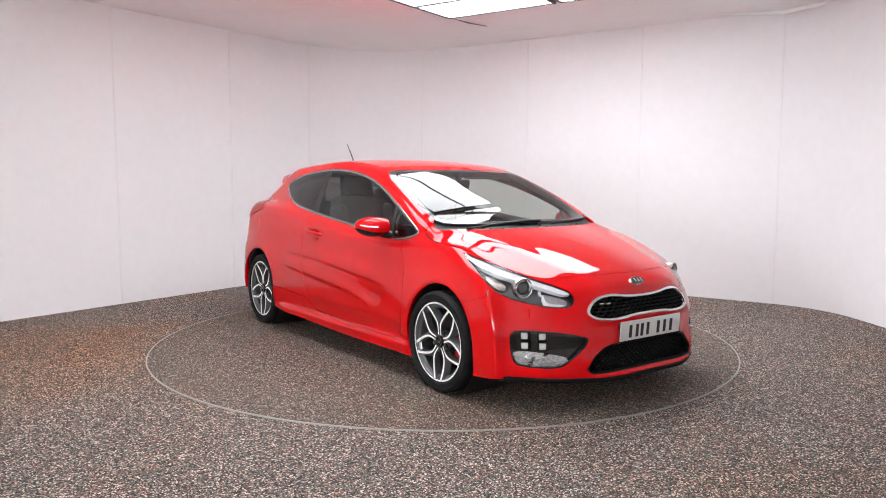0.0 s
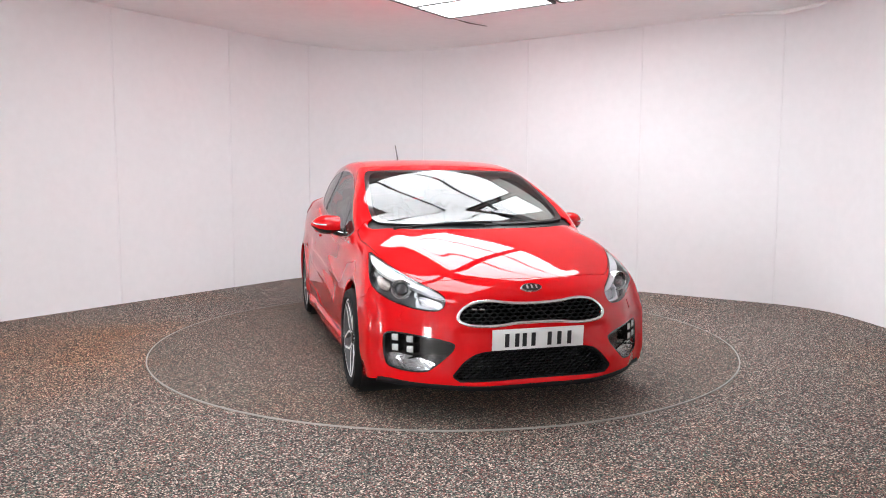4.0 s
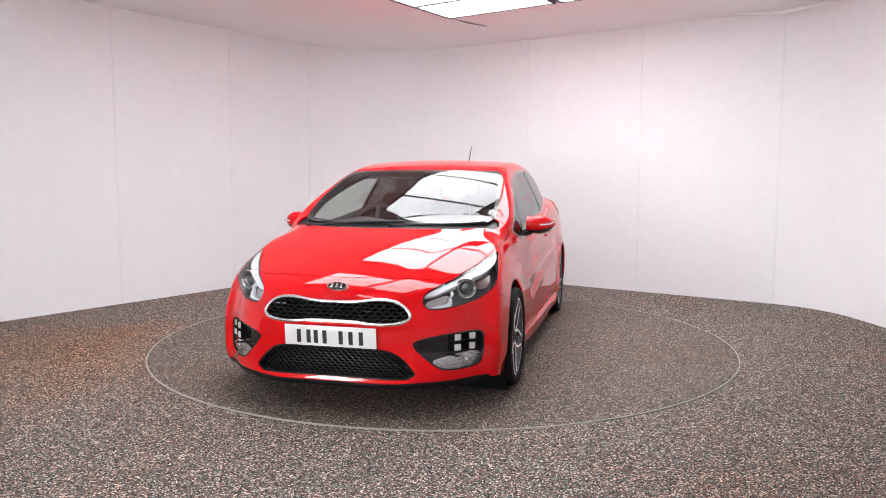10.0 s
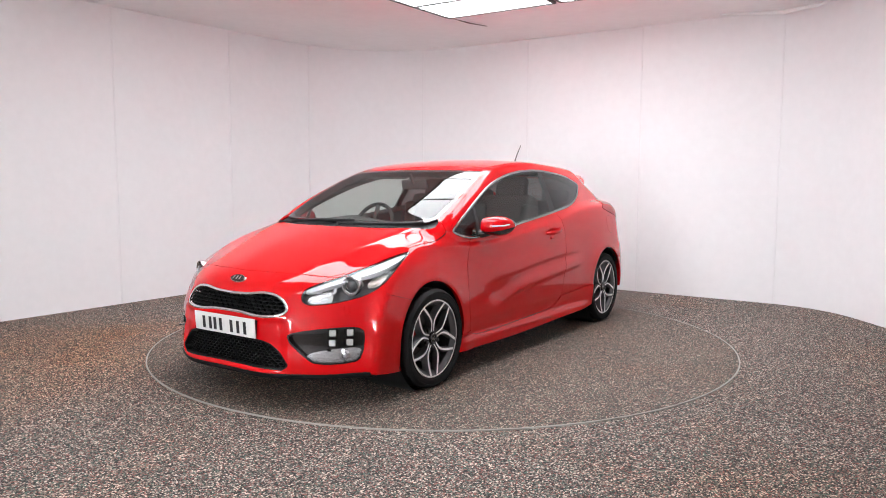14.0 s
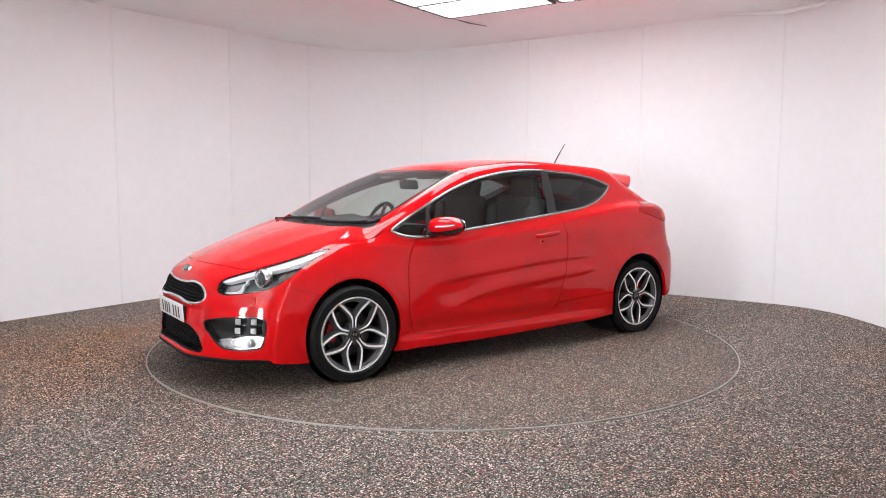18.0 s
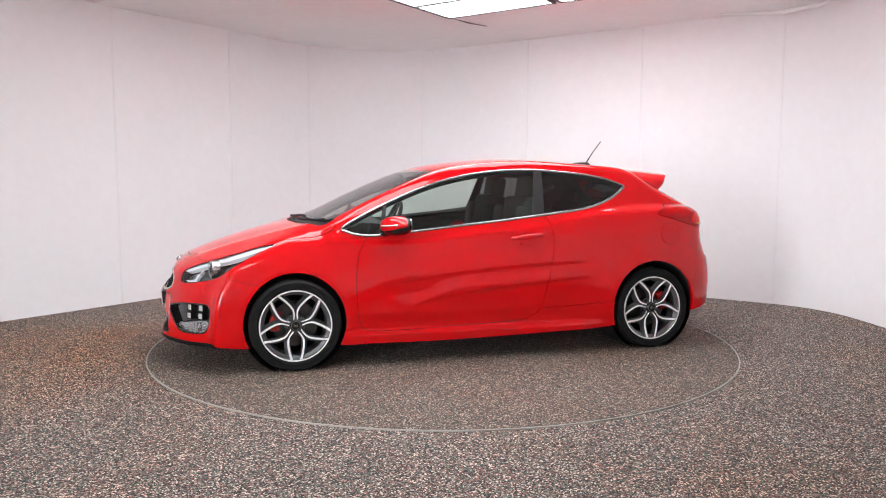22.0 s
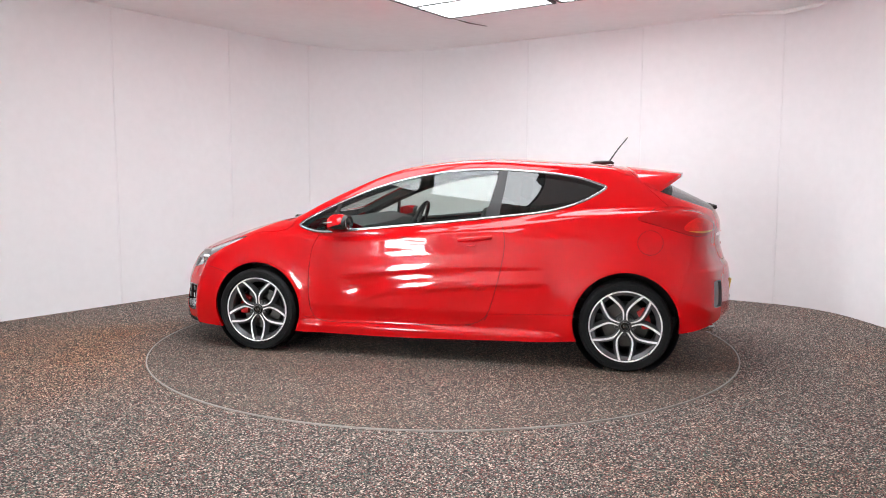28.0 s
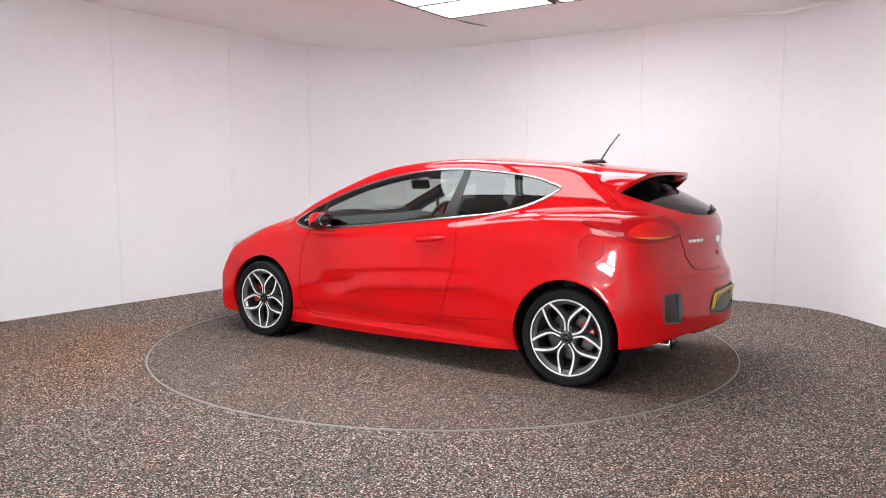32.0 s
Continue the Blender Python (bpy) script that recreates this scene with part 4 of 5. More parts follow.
# ---- tail: lamps, reflectors, spoiler, exhaust ----
for s in (1, -1):
    flip = (lambda m: m) if s > 0 else mirrored
    lens = panel("tail_lamp", flip(tail_lens), TAIL_LENS, car, "red wraparound tail lamp", rim=0.02, out=0.004)
    core_line = outline([-0.60, 0.945, -0.66, 1.0, -0.75, 1.025, -0.88, 1.0, -0.955, 0.965, -0.92, 0.935, -0.80, 0.922, -0.68, 0.925], 1)
    core = cut(tail_lens, field(tail_lens, STERN, core_line))[0]
    panel("lamp_core", flip(shifted(core, 0.006)), TAIL_CORE, lens, "brighter inner lamp", rim=0.004)
    panel("lamp_back", flip(shifted(tail_lens, -0.03)), TAIL_BACK, lens, rim=0)
    amber = cut(core, core[0][:, 2] - 0.936)[0]
    panel("indicator_strip", flip(shifted(amber, 0.0085)), AMBER, lens, "amber strip", rim=0.003)
    well = panel("rear_reflector", flip(shifted(reflect_zone, -0.02)), GREY_PLASTIC, car, "grey corner vent with a dark reflector", rim=0)
    inner, edge = cut(reflect_zone, field(reflect_zone, FRONT, reflect_line) + 0.008)
    panel("reflector_edge", flip(edge), GREY_PLASTIC, well, rim=0.02)
    slot = cut(inner, within(inner[0] @ FRONT, outline([0.668, 0.595, 0.733, 0.597, 0.737, 0.443, 0.665, 0.44], 0)))[0]
    panel("reflector_glass", flip(slot), DARK_RED, well, "dark red reflector", rim=0.006, out=-0.008)
    bm = bmesh.new()
    q = rear_at(0.60, 0.29)
    add_lathe(bm, [(0.050, 0.0), (0.054, 0.004), (0.054, 0.16), (0.047, 0.16), (0.046, 0.02), (0.03, 0.02)], Matrix.Translation((-1.90, s * 0.58, 0.292)) @ pose(0, 0, 0, 0, 90, 0) @ Matrix.Diagonal((0.85, 1.55, 1, 1)), 32)
    part("exhaust_tip", bm, CHROME, car, "chrome exhaust tip", smooth=40)

panel("plate_recess", across(shifted(plate_zone, -0.02)), GREY_PLASTIC, car, "grey number plate recess", rim=0)
inner, edge = cut(plate_zone, field(plate_zone, FRONT, plate_line) + 0.006)
panel("recess_edge", across(edge), GREY_PLASTIC, car, rim=0.02, out=-0.001)
bm = bmesh.new()
rows = []
for k in range(25):
    y = -0.36 + 0.72 * k / 24
    q = rear_at(abs(y), 0.36)
    rows.append([bm.verts.new((q.x + 0.02, y, 0.356)), bm.verts.new((q.x + 0.06, y, 0.318)), bm.verts.new((q.x + 0.3, y, 0.30)), bm.verts.new((q.x + 0.3, y, 0.36))])
for a, b in zip(rows, rows[1:]):
    for k in range(4):
        bm.faces.new((a[k], b[k], b[(k + 1) % 4], a[(k + 1) % 4]))
bm.faces.new(rows[0])
bm.faces.new(rows[-1][::-1])
bmesh.ops.recalc_face_normals(bm, faces=bm.faces)
part("rear_diffuser", bm, BLACK, car, "black lower bumper insert", smooth=30)

# roof spoiler: follows the roof, ends in a thin lip, curls down at both sides
bm = bmesh.new()
rows = []
for k in range(49):
    y = -0.56 + 1.12 * k / 48
    a = abs(y) / 0.56
    lead = -1.31 - 0.10 * a**2
    reach = -1.718 + 0.05 * a**2 + 0.13 * a**9
    high = float(top_at(lead, abs(y)).z) + 0.003
    low = 1.322 - 0.012 * a**2 - 0.095 * a**9
    row = [(lead + (reach - lead) * i / 8, y, high + (low - high) * (i / 8) ** 1.15) for i in range(9)]
    tip = row[-1]
    row.append((tip[0] + 0.006, y, tip[2] - 0.020 - 0.012 * a**2))
    root = -1.50 + 0.06 * a**2
    for i in range(1, 5):
        t = i / 4
        row.append((tip[0] + 0.006 + (root - tip[0]) * t, y, tip[2] - 0.020 - 0.012 * a**2 - 0.022 * t))
    row.append((lead, y, high - 0.05))
    rows.append([bm.verts.new(q) for q in row])
n = len(rows[0])
under = bmesh.new()
for a, b in zip(rows, rows[1:]):
    for k in range(n):
        quad = (a[k], b[k], b[(k + 1) % n], a[(k + 1) % n])
        if 9 <= k <= 12:
            under.faces.new([under.verts.new(v.co) for v in quad])
        else:
            bm.faces.new(quad)
bm.faces.new(rows[0])
bm.faces.new(rows[-1][::-1])
bmesh.ops.remove_doubles(under, verts=under.verts, dist=0.0005)
bmesh.ops.recalc_face_normals(under, faces=under.faces)
bmesh.ops.recalc_face_normals(bm, faces=bm.faces)
spoiler = part("spoiler", bm, RED, car, "red roof spoiler", smooth=35)
part("spoiler_underside", under, GLOSS, spoiler, "black underside", smooth=35)

# ---- mirrors, handles, wipers, aerial ----
def build_mirror(s):
    rings = []
    bm = bmesh.new()
    # shell: rounded pod swept from its inner end outwards
    for k in range(19):
        t = k / 18
        y = 0.835 + 0.185 * t
        w = (1 - 0.93 * t**4) * (0.80 + 0.2 * math.sin(math.pi * min(1, t * 1.4) * 0.5))
        cz = 0.955 - 0.004 * t + 0.006 * t**3
        ring_ = []
        for j in range(28):
            a = 2 * math.pi * j / 28
            c, d = math.cos(a), math.sin(a)
            px = 0.665 - 0.05 * t + (0.108 * w * (abs(c) ** 0.8) * (1 if c > 0 else -0.78))
            pz = cz + 0.074 * w * (abs(d) ** 0.75) * (1 if d > 0 else -1) * (1.0 if d > 0 else 0.92)
            ring_.append(bm.verts.new((px, s * y, pz)))
        rings.append(ring_)
    for a, b in zip(rings, rings[1:]):
        for j in range(28):
            bm.faces.new((a[j], a[(j + 1) % 28], b[(j + 1) % 28], b[j]))
    bm.faces.new(rings[0][::-1])
    bm.faces.new(rings[-1])
    bmesh.ops.recalc_face_normals(bm, faces=bm.faces)
    lower = bm.copy()
    bmesh.ops.bisect_plane(bm, geom=bm.verts[:] + bm.edges[:] + bm.faces[:], plane_co=(0.66, 0, 0.944), plane_no=(0.25, 0, 1), clear_inner=True)
    bmesh.ops.bisect_plane(lower, geom=lower.verts[:] + lower.edges[:] + lower.faces[:], plane_co=(0.66, 0, 0.943), plane_no=(0.25, 0, 1), clear_outer=True)
    back = bm.copy()
    bmesh.ops.bisect_plane(bm, geom=bm.verts[:] + bm.edges[:] + bm.faces[:], plane_co=(0.602, 0, 0), plane_no=(1, 0, 0), clear_inner=True)
    bmesh.ops.bisect_plane(back, geom=back.verts[:] + back.edges[:] + back.faces[:], plane_co=(0.601, 0, 0), plane_no=(1, 0, 0), clear_outer=True)
    mirror = part("door_mirror", bm, RED, car, "red door mirror with black base", smooth=50)
    part("mirror_bezel", back, BLACK, mirror, "black rim round the mirror glass", smooth=50)
    part("mirror_base", lower, GLOSS, mirror, "black lower half", smooth=50)
    bm = bmesh.new()
    add_tube(bm, [(0.735, s * 0.765, 0.905), (0.72, s * 0.80, 0.902), (0.70, s * 0.85, 0.912), (0.675, s * 0.90, 0.93)], [0.034, 0.030, 0.028, 0.026], 12)
    part("mirror_arm", bm, GLOSS, mirror, "black mirror arm", smooth=50)
    bm = bmesh.new()
    add_tube(bm, [(0.762, s * 0.93, 0.960), (0.748, s * 0.96, 0.962), (0.715, s * 0.992, 0.964), (0.668, s * 1.008, 0.971)], 0.0045, 8)
    part("indicator", bm, LAMP_GLASS, mirror, "slim clear indicator strip", smooth=50)
    bm = bmesh.new()
    add_cyl(bm, 0.05, 0.05, 0.004, pose(0.571, s * 0.925, 0.962, 0, 90, s * 0) @ Matrix.Diagonal((0.95, 1.5, 1, 1)), 28)
    part("mirror_glass", bm, MIRROR, mirror)


def build_handle(s):
    q = side_at(-0.31, 0.86)
    bm = bmesh.new()
    pts, rad = [], []
    for k in range(13):
        t = k / 12
        x = -0.195 - 0.232 * t
        z = 0.851 + 0.024 * t
        y = side_at(x, z).y + 0.004 + 0.036 * math.sin(math.pi * t) ** 0.5
        pts.append((x, s * y, z))
        rad.append(0.0125 + 0.006 * math.sin(math.pi * t))
    add_tube(bm, pts, rad, 10, flat=0.7)
    handle = part("door_handle", bm, RED, car, "red body-coloured door handle", smooth=50)
    bm = bmesh.new()
    q = side_at(-0.288, 0.812)
    add_box(bm, (0.062, 0.016, 0.016), Matrix.Translation((-0.288, s * (q.y + 0.003), 0.812)) @ pose(0, 0, 0, 0, 3, 0), 0.005, 2)
    part("key_cover", bm, RED, handle, smooth=40)


for s in (1, -1):
    build_mirror(s)
    build_handle(s)


def wiper(path, name):
    bm = bmesh.new()
    pts = []
    for x, y in path:
        q = top_at(x, abs(y))
        pts.append(Vector((q.x, y, q.z + 0.006)))
    add_tube(bm, pts, 0.006, 8)
    arm = part(name, bm, BLACK, car, "black wiper", smooth=50)
    bm = bmesh.new()
    add_tube(bm, [q - Vector((-0.008, 0, 0.006)) for q in pts[1:]], 0.005, 6, flat=0.5)
    part("blade", bm, RUBBER, arm)
    bm = bmesh.new()
    add_cyl(bm, 0.014, 0.011, 0.02, Matrix.Translation(pts[0] + Vector((0, 0, -0.002))), 16)
    part("pivot", bm, BLACK, arm, smooth=40)


wiper([(1.23, -0.56), (1.215, -0.45), (1.195, -0.25), (1.185, -0.05), (1.18, 0.1)], "wiper")
wiper([(1.255, 0.02), (1.235, 0.14), (1.20, 0.34), (1.14, 0.55), (1.10, 0.62)], "wiper")
for k in range(11):
    y = -0.45 + 0.09 * k
    q = top_at(1.29 - 0.10 * (abs(y) / 0.5) ** 2, abs(y))
    bm = bmesh.new()
    add_box(bm, (0.03, 0.05, 0.004), Matrix.Translation((q.x, y, q.z - 0.006)) @ pose(0, 0, 0, 0, 8, 0))
    part("vent_slat", bm, BLACK, car)

bm = bmesh.new()
q = top_at(-1.12, 0)
pts = [(-1.035, 0, q.z + 0.002), (-1.07, 0, q.z + 0.010), (-1.13, 0, q.z + 0.012), (-1.20, 0, q.z + 0.012), (-1.22, 0, q.z + 0.002)]
add_tube(bm, pts, [0.004, 0.011, 0.014, 0.014, 0.008], 12, flat=1.6)
aerial = part("aerial_base", bm, BLACK, car, "black roof aerial", smooth=60)
bm = bmesh.new()
add_tube(bm, [(-1.185, 0, q.z + 0.018), (-1.25, 0, 1.50), (-1.318, 0, 1.585)], [0.006, 0.0045, 0.0035], 8)
part("mast", bm, BLACK, aerial, smooth=60)

# rear wiper
bm = bmesh.new()
a, b = rear_at(0.02, 1.06), rear_at(-0.30, 1.09)
b.y = -0.30
add_tube(bm, [a + Vector((-0.008, 0, 0.005)), a + Vector((-0.018, -0.05, 0.012)), (b + a) / 2 + Vector((-0.015, 0, 0.012)), b + Vector((-0.010, 0, 0.008))], [0.016, 0.011, 0.008, 0.005], 10)
part("rear_wiper", bm, BLACK, car, "black rear wiper", smooth=50)
q = rear_at(0, 0.89)
bm = bmesh.new()
add_cyl(bm, 0.03, 0.028, 0.012, Matrix.Translation(q) @ pose(0, 0, 0, 0, 90, 0) @ Matrix.Diagonal((0.8, 1.7, 1, 1)), 32)
part("rear_badge", bm, CHROME, car, "oval chrome badge", smooth=30)
bm = bmesh.new()
for k in range(4):
    y = 0.40 - 0.045 * k
    q = rear_at(y, 0.895)
    add_box(bm, (0.004, 0.03, 0.02), Matrix.Translation((q.x - 0.001, y, 0.895)) @ pose(0, 0, 0, 0, 0, -25), 0.002)
part("tailgate_emblem", bm, CHROME, car, "small chrome emblem on the tailgate")
bm = bmesh.new()
q = rear_at(0.0, 0.80)
add_box(bm, (0.02, 0.02, 0.03), Matrix.Translation(q), 0.005)
part("gate_button", bm, TAIL_LENS, car)


# ---- wheels ----
def build_wheel():
    up = pose(0, 0, 0, -90, 0, 0)  # the wheel's outer face looks along +y
    bm = bmesh.new()
    add_lathe(bm, [(0.225, -0.19), (0.232, -0.17), (0.215, -0.14), (0.20, -0.07), (0.206, -0.025), (0.222, -0.012), (0.2375, -0.006), (0.2385, 0.0), (0.235, 0.003), (0.229, -0.001), (0.223, -0.012), (0.213, -0.03), (0.207, -0.07), (0.207, -0.18)], up, 72)
    wheel = part("wheel", bm, GREY, car, "grey and machined alloy wheel with five petal spokes", smooth=35)
    bm = bmesh.new()
    add_lathe(bm, [(0.229, -0.001), (0.2385, 0.0008), (0.2388, 0.002), (0.2315, 0.0035), (0.229, 0.0025)], up, 72)
    part("rim_lip", bm, ALLOY, wheel, "machined bright rim edge", smooth=35)
    bm = bmesh.new()
    add_lathe(bm, [(0.232, -0.19), (0.25, -0.208), (0.277, -0.212), (0.294, -0.204), (0.3025, -0.185), (0.304, -0.15), (0.304, -0.045), (0.3025, -0.018), (0.294, 0.004), (0.288, 0.009), (0.2865, 0.0125), (0.280, 0.013), (0.2785, 0.0105), (0.266, 0.012), (0.255, 0.010), (0.2535, 0.0125), (0.2490, 0.0125), (0.2475, 0.009), (0.2405, 0.003), (0.236, -0.004)], up, 96)
    part("tyre", bm, RUBBER, wheel, "black low-profile tyre", smooth=35)
    bm = bmesh.new()
    for k in range(90):
        a = 2 * math.pi * k / 90
        for h in (-0.035, -0.16):
            add_box(bm, (0.006, 0.004, 0.045), up @ pose(0, 0, 0, 0, 0, math.degrees(a)) @ pose(0.3012, 0, h, 0, 0, 0) @ pose(0, 0, 0, 28 if h > -0.1 else -28, 0, 0))
    tagged(part("tread", bm, RUBBER, wheel), kind="stuff")
    half = spline(0.038, 0.013, 0.06, 0.031, 0.09, 0.048, 0.12, 0.0515, 0.16, 0.047, 0.20, 0.038, 0.232, 0.029)
    dish = spline(0.03, -0.018, 0.10, -0.012, 0.18, -0.008, 0.235, -0.002)
    for k in range(5):
        turn_ = pose(0, 0, 0, 0, 0, 72 * k + 90)
        bm, face = bmesh.new(), bmesh.new()
        for side in (-1, 1):
            rows, tops = [], []
            for i in range(19):
                r = 0.040 + (0.231 - 0.040) * i / 18
                w = 0.0054 + 0.0042 * (r / 0.23)
                c = side * float(half(r))
                h = float(dish(r))
                e = 0.0012
                rows.append([bm.verts.new(up @ turn_ @ Vector(q)) for q in ((r, c - w, h - e), (r, c + w, h - e), (r, c + w + (0.018 if side > 0 else 0.006), h - 0.036), (r, c - w - (0.018 if side < 0 else 0.006), h - 0.036))])
                tops.append([face.verts.new(up @ turn_ @ Vector(q)) for q in ((r, c - w * 0.86, h - 0.001), (r, c - w * 0.72, h + 0.001), (r, c + w * 0.72, h + 0.001), (r, c + w * 0.86, h - 0.001))])
            for a, b in zip(rows, rows[1:]):
                for j in range(4):
                    bm.faces.new((a[j], a[(j + 1) % 4], b[(j + 1) % 4], b[j]))
            for a, b in zip(tops, tops[1:]):
                for j in range(3):
                    face.faces.new((a[j], a[j + 1], b[j + 1], b[j]))
        bmesh.ops.recalc_face_normals(bm, faces=bm.faces)
        bmesh.ops.recalc_face_normals(face, faces=face.faces)
        spoke = part("spoke", bm, GREY, wheel, smooth=35)
        part("spoke_face", face, ALLOY, wheel, smooth=35)
    bm = bmesh.new()
    add_lathe(bm, [(0.072, -0.06), (0.069, -0.030), (0.060, -0.024), (0.036, -0.022), (0.030, -0.022)], up, 40)
    part("hub", bm, GREY, wheel, "dark grey wheel hub", smooth=35)
    bm = bmesh.new()
    add_lathe(bm, [(0.037, -0.030), (0.036, -0.014), (0.032, -0.010), (0.001, -0.009)], up, 40)
    cap = part("hub_cap", bm, GLOSS, wheel, "black hub cap", smooth=35)
    bm = bmesh.new()
    for k in (-1, 0, 1):
        add_box(bm, (0.004, 0.016, 0.002), up @ pose(k * 0.012, 0, -0.0085))
    part("cap_bars", bm, CHROME, cap, "small bright bars")
    bm = bmesh.new()
    add_lathe(bm, [(0.030, -0.0085), (0.031, -0.006), (0.0275, -0.0055), (0.027, -0.0075)], up, 40)
    part("cap_ring", bm, GREY, wheel, smooth=35)
    for k in range(5):
        bm = bmesh.new()
        add_cyl(bm, 0.013, 0.013, 0.012, up @ pose(0, 0, 0, 0, 0, 72 * k + 90) @ pose(0.057, 0, -0.024), 20)
        part("bolt_well", bm, BLACK, wheel)
        bm = bmesh.new()
        add_cyl(bm, 0.0095, 0.0085, 0.02, up @ pose(0, 0, 0, 0, 0, 72 * k + 90) @ pose(0.057, 0, -0.020), 6)
        part("wheel_bolt", bm, GREY, wheel, "grey wheel bolt")
    bm = bmesh.new()
    add_lathe(bm, [(0.06, -0.075), (0.072, -0.075), (0.075, -0.098), (0.152, -0.098), (0.152, -0.122), (0.07, -0.122)], up, 64)
    part("brake_disc", bm, DISC, wheel, "worn steel brake disc", smooth=30)
    bm = bmesh.new()
    for i in range(2):
        a = 158 + 22 * i
        add_box(bm, (0.062, 0.085, 0.075), up @ pose(0, 0, 0, 0, 0, a) @ pose(0.135, 0, -0.10), 0.012)
    part("brake_caliper", bm, CALIPER, wheel, "red brake caliper", smooth=40)
    return wheel


first = build_wheel()
first.matrix_basis = pose(AXLE, 0.866, 0.304)
wheels = [first] + [copy_thing(first, pose(x, y, 0.304, 0, 0, turned)) for x, y, turned in ((-AXLE, 0.866, 0), (AXLE, -0.866, 180), (-AXLE, -0.866, 180))]
for wheel_, spin in zip(wheels, (180, 30, 0, 150)):
    for child in wheel_.children:
        if child.name.startswith("brake_caliper"):
            child.matrix_basis = pose(0, 0, 0, 0, spin, 0)

for sx, r, up in ((1, 0.346, 0.318), (-1, 0.352, 0.322)):
    for sy in (1, -1):
        bm = bmesh.new()
        add_lathe(bm, [(r, 0.845), (r, 0.50), (0.02, 0.50)], pose(sx * AXLE, 0, up, -90, 0, 0), 56)
        for v in bm.verts:
            v.co.y *= sy
        bmesh.ops.recalc_face_normals(bm, faces=bm.faces)
        part("arch_liner", bm, BLACK, car, "black wheel arch liner", smooth=40)
bm = bmesh.new()
for x, w, l in ((0.0, 1.60, 1.9), (0.0, 0.98, 3.5), (1.80, 1.20, 0.30), (-1.76, 1.40, 0.18)):
    add_box(bm, (l, w, 0.03), pose(x, 0, 0.215 if abs(x) < 1 else 0.24 if x > 0 else 0.33))
part("underbody", bm, BLACK, car, "black underbody")


# ---- cabin ----
def build_seat(x, y, lean=14):
    bm = bmesh.new()
    add_box(bm, (0.52, 0.50, 0.18), pose(x + 0.05, y, 0.50, 0, -6, 0), 0.06, 3)
    seat = part("front_seat", bm, SEAT, car, "dark grey bucket seat", smooth=50)
    bm = bmesh.new()
    add_box(bm, (0.15, 0.48, 0.62), pose(x - 0.27, y, 0.83, 0, -lean, 0), 0.06, 3)
    for s in (-1, 1):
        add_box(bm, (0.14, 0.10, 0.50), pose(x - 0.21, y + s * 0.21, 0.82, 0, -lean, -s * 22), 0.045, 3)
    part("backrest", bm, SEAT, seat, smooth=50)
    bm = bmesh.new()
    add_box(bm, (0.11, 0.27, 0.20), pose(x - 0.37, y, 1.19, 0, -lean + 4, 0), 0.045, 3)
    add_cyl(bm, 0.007, 0.007, 0.12, pose(x - 0.355, y - 0.06, 1.09), 8)
    add_cyl(bm, 0.007, 0.007, 0.12, pose(x - 0.355, y + 0.06, 1.09), 8)
    part("headrest", bm, SEAT, seat, smooth=50)


build_seat(-0.13, 0.37)
build_seat(-0.13, -0.37)
bm = bmesh.new()
add_box(bm, (0.5, 1.2, 0.16), pose(-0.86, 0, 0.52, 0, -5, 0), 0.05, 2)
add_box(bm, (0.15, 1.18, 0.55), pose(-1.14, 0, 0.80, 0, -20, 0), 0.05, 2)
for y in (-0.4, 0.4):
    add_box(bm, (0.09, 0.25, 0.14), pose(-1.25, y, 1.10, 0, -14, 0), 0.035, 2)
part("rear_bench", bm, SEAT, car, "dark grey rear bench", smooth=50)
bm = bmesh.new()
rows = []
for k in range(21):
    y = -0.68 + 1.36 * k / 20
    a = abs(y) / 0.68
    hump = 0.035 * math.exp(-((y + 0.37) / 0.17) ** 2)
    prof = [(1.02 - 0.12 * a**2, 0.955 - 0.02 * a), (0.86, 0.965), (0.66, 0.958 + hump), (0.56, 0.925 + hump * 0.6), (0.54, 0.86), (0.60, 0.72), (0.62, 0.5), (1.0, 0.5)]
    rows.append([bm.verts.new((x, y, z)) for x, z in prof])
for a, b in zip(rows, rows[1:]):
    for j in range(7):
        bm.faces.new((a[j], a[j + 1], b[j + 1], b[j]))
bmesh.ops.recalc_face_normals(bm, faces=bm.faces)
part("dashboard", bm, CABIN, car, "dark grey dashboard", smooth=45)
m = pose(0.42, -0.37, 0.90, 0, -24, 0) @ pose(0, 0, 0, 0, 90, 0)
bm = bmesh.new()
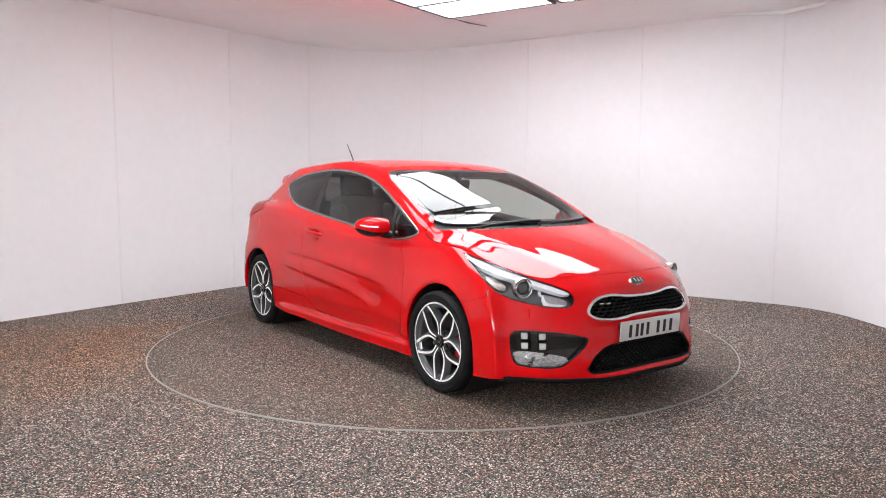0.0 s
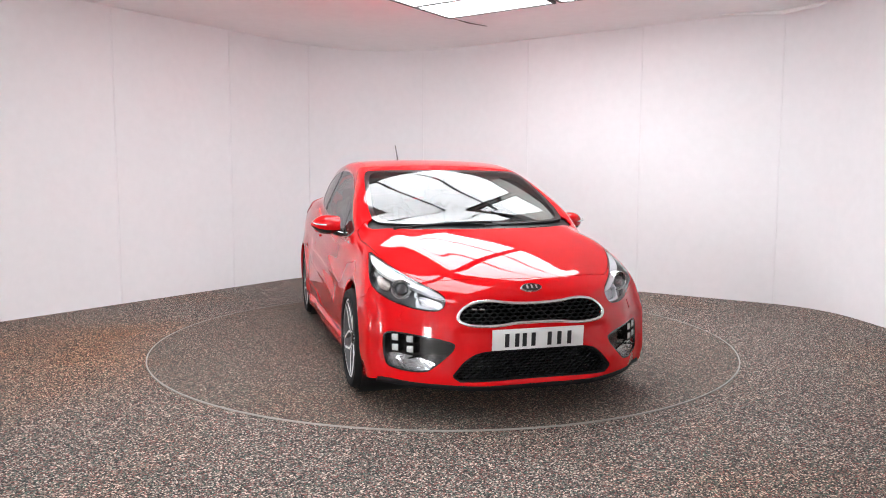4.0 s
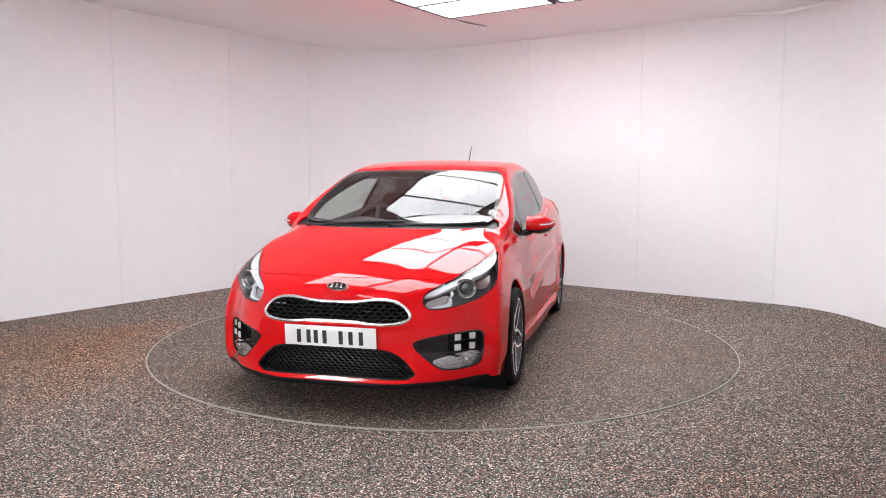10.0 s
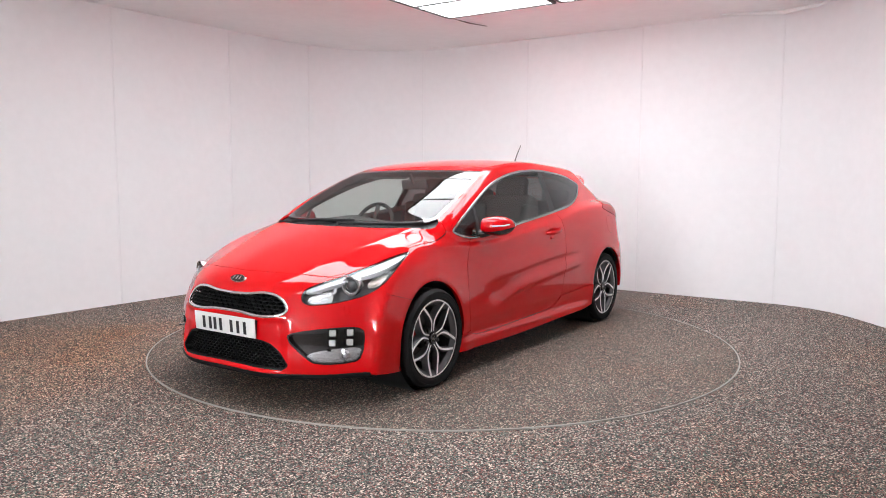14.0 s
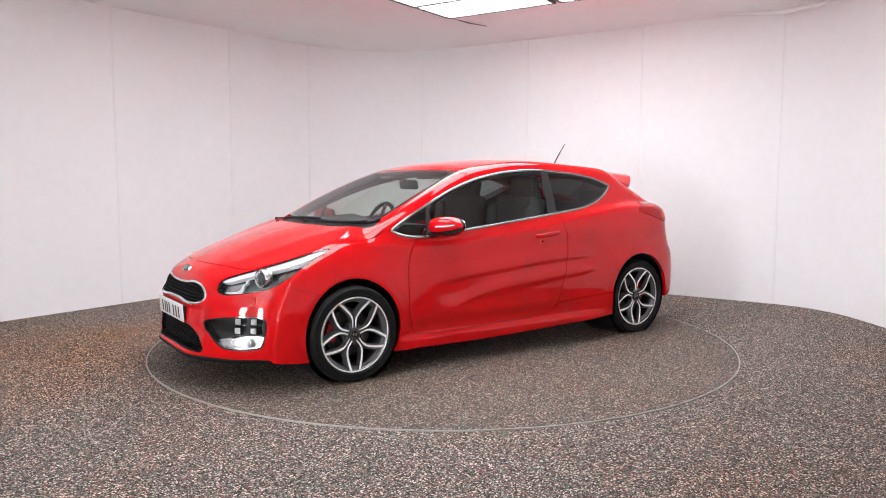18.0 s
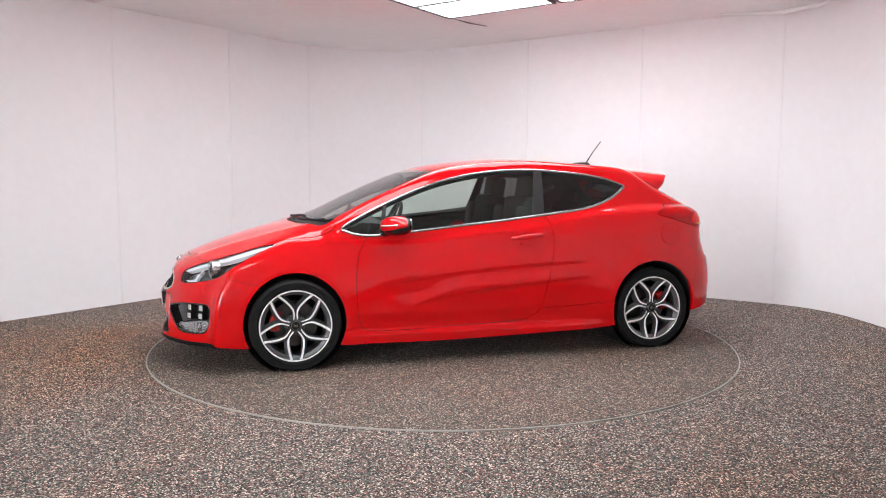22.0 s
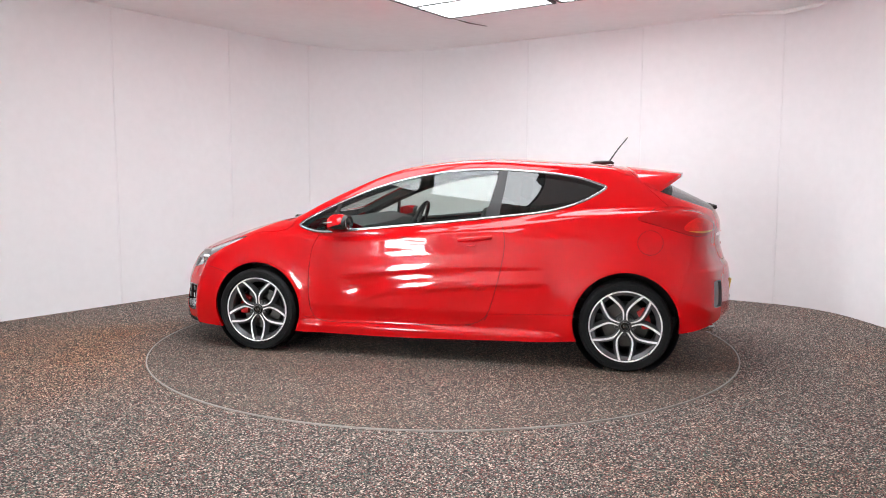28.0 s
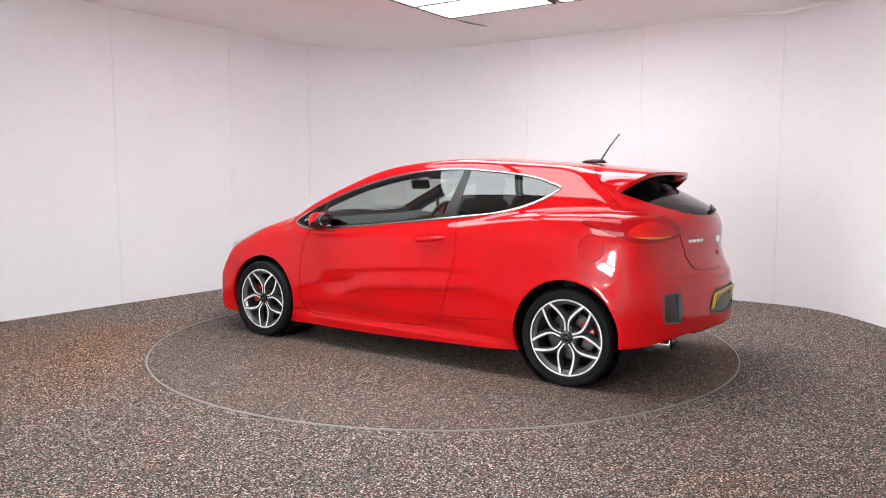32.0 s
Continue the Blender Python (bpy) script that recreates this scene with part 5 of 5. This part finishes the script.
add_tube(bm, [m @ Vector((0.182 * math.cos(a), 0.182 * math.sin(a), 0)) for a in np.linspace(0, 2 * math.pi, 40, endpoint=False)], 0.016, 10, closed=True)
wheel_ = part("steering_wheel", bm, CABIN, car, "black steering wheel", smooth=60)
bm = bmesh.new()
add_cyl(bm, 0.065, 0.055, 0.05, m, 24)
for a in (0, 180, 270, 90):
    add_box(bm, (0.13, 0.035, 0.016), m @ pose(0, 0, 0, 0, 0, a) @ pose(0.11, 0, 0.005), 0.005)
part("wheel_boss", bm, CABIN, wheel_, smooth=40)
bm = bmesh.new()
add_box(bm, (2.6, 1.44, 0.04), pose(-0.35, 0, 0.34))
add_box(bm, (0.9, 0.22, 0.25), pose(0.25, 0, 0.45), 0.04)
part("cabin_floor", bm, CABIN, car, smooth=40)
bm = bmesh.new()
add_box(bm, (0.03, 0.24, 0.075), pose(0.37, 0, 1.225, 0, 12, 0), 0.02, 3)
add_cyl(bm, 0.012, 0.012, 0.1, pose(0.40, 0, 1.262, 0, 30, 0), 10)
part("rear_view_mirror", bm, CABIN, car, "black interior mirror", smooth=50)
bm = bmesh.new()
for s in (-1, 1):
    add_box(bm, (0.16, 0.36, 0.016), pose(0.28, s * 0.27, 1.30, 0, 20, 0), 0.006)
part("sun_visor", bm, LINING, car, "folded grey sun visors", smooth=40)


# ---- what moves: the turntable turns, and the car with it ----
HEADING = ((0, -53.74), (3, -68.92), (6, -84.11), (9, -99.35), (13, -119.54), (16, -134.52), (19, -149.42), (23, -168.93), (25, -178.65), (28, -193.35), (30, -203.4), (32, -213.49))


def motions():
    turns = spline(*[q for row in HEADING for q in row])
    times = [0, 1, 2, 3, 4, 5, 6, 7, 8, 9, 10, 11, 12, 13, 14, 15, 16, 17, 18, 19, 20, 21, 22, 23, 24, 25, 26, 27, 28, 29, 30, 31, 32]
    walk(table, [(t, pose(0, -0.02, 0, 0, 0, float(turns(t)))) for t in times])
    walk(car, [(t, pose(0, 0, 0.006, 0, 0, float(turns(t))) @ pose(-0.0934, -0.0796, 0)) for t in times])


motions()
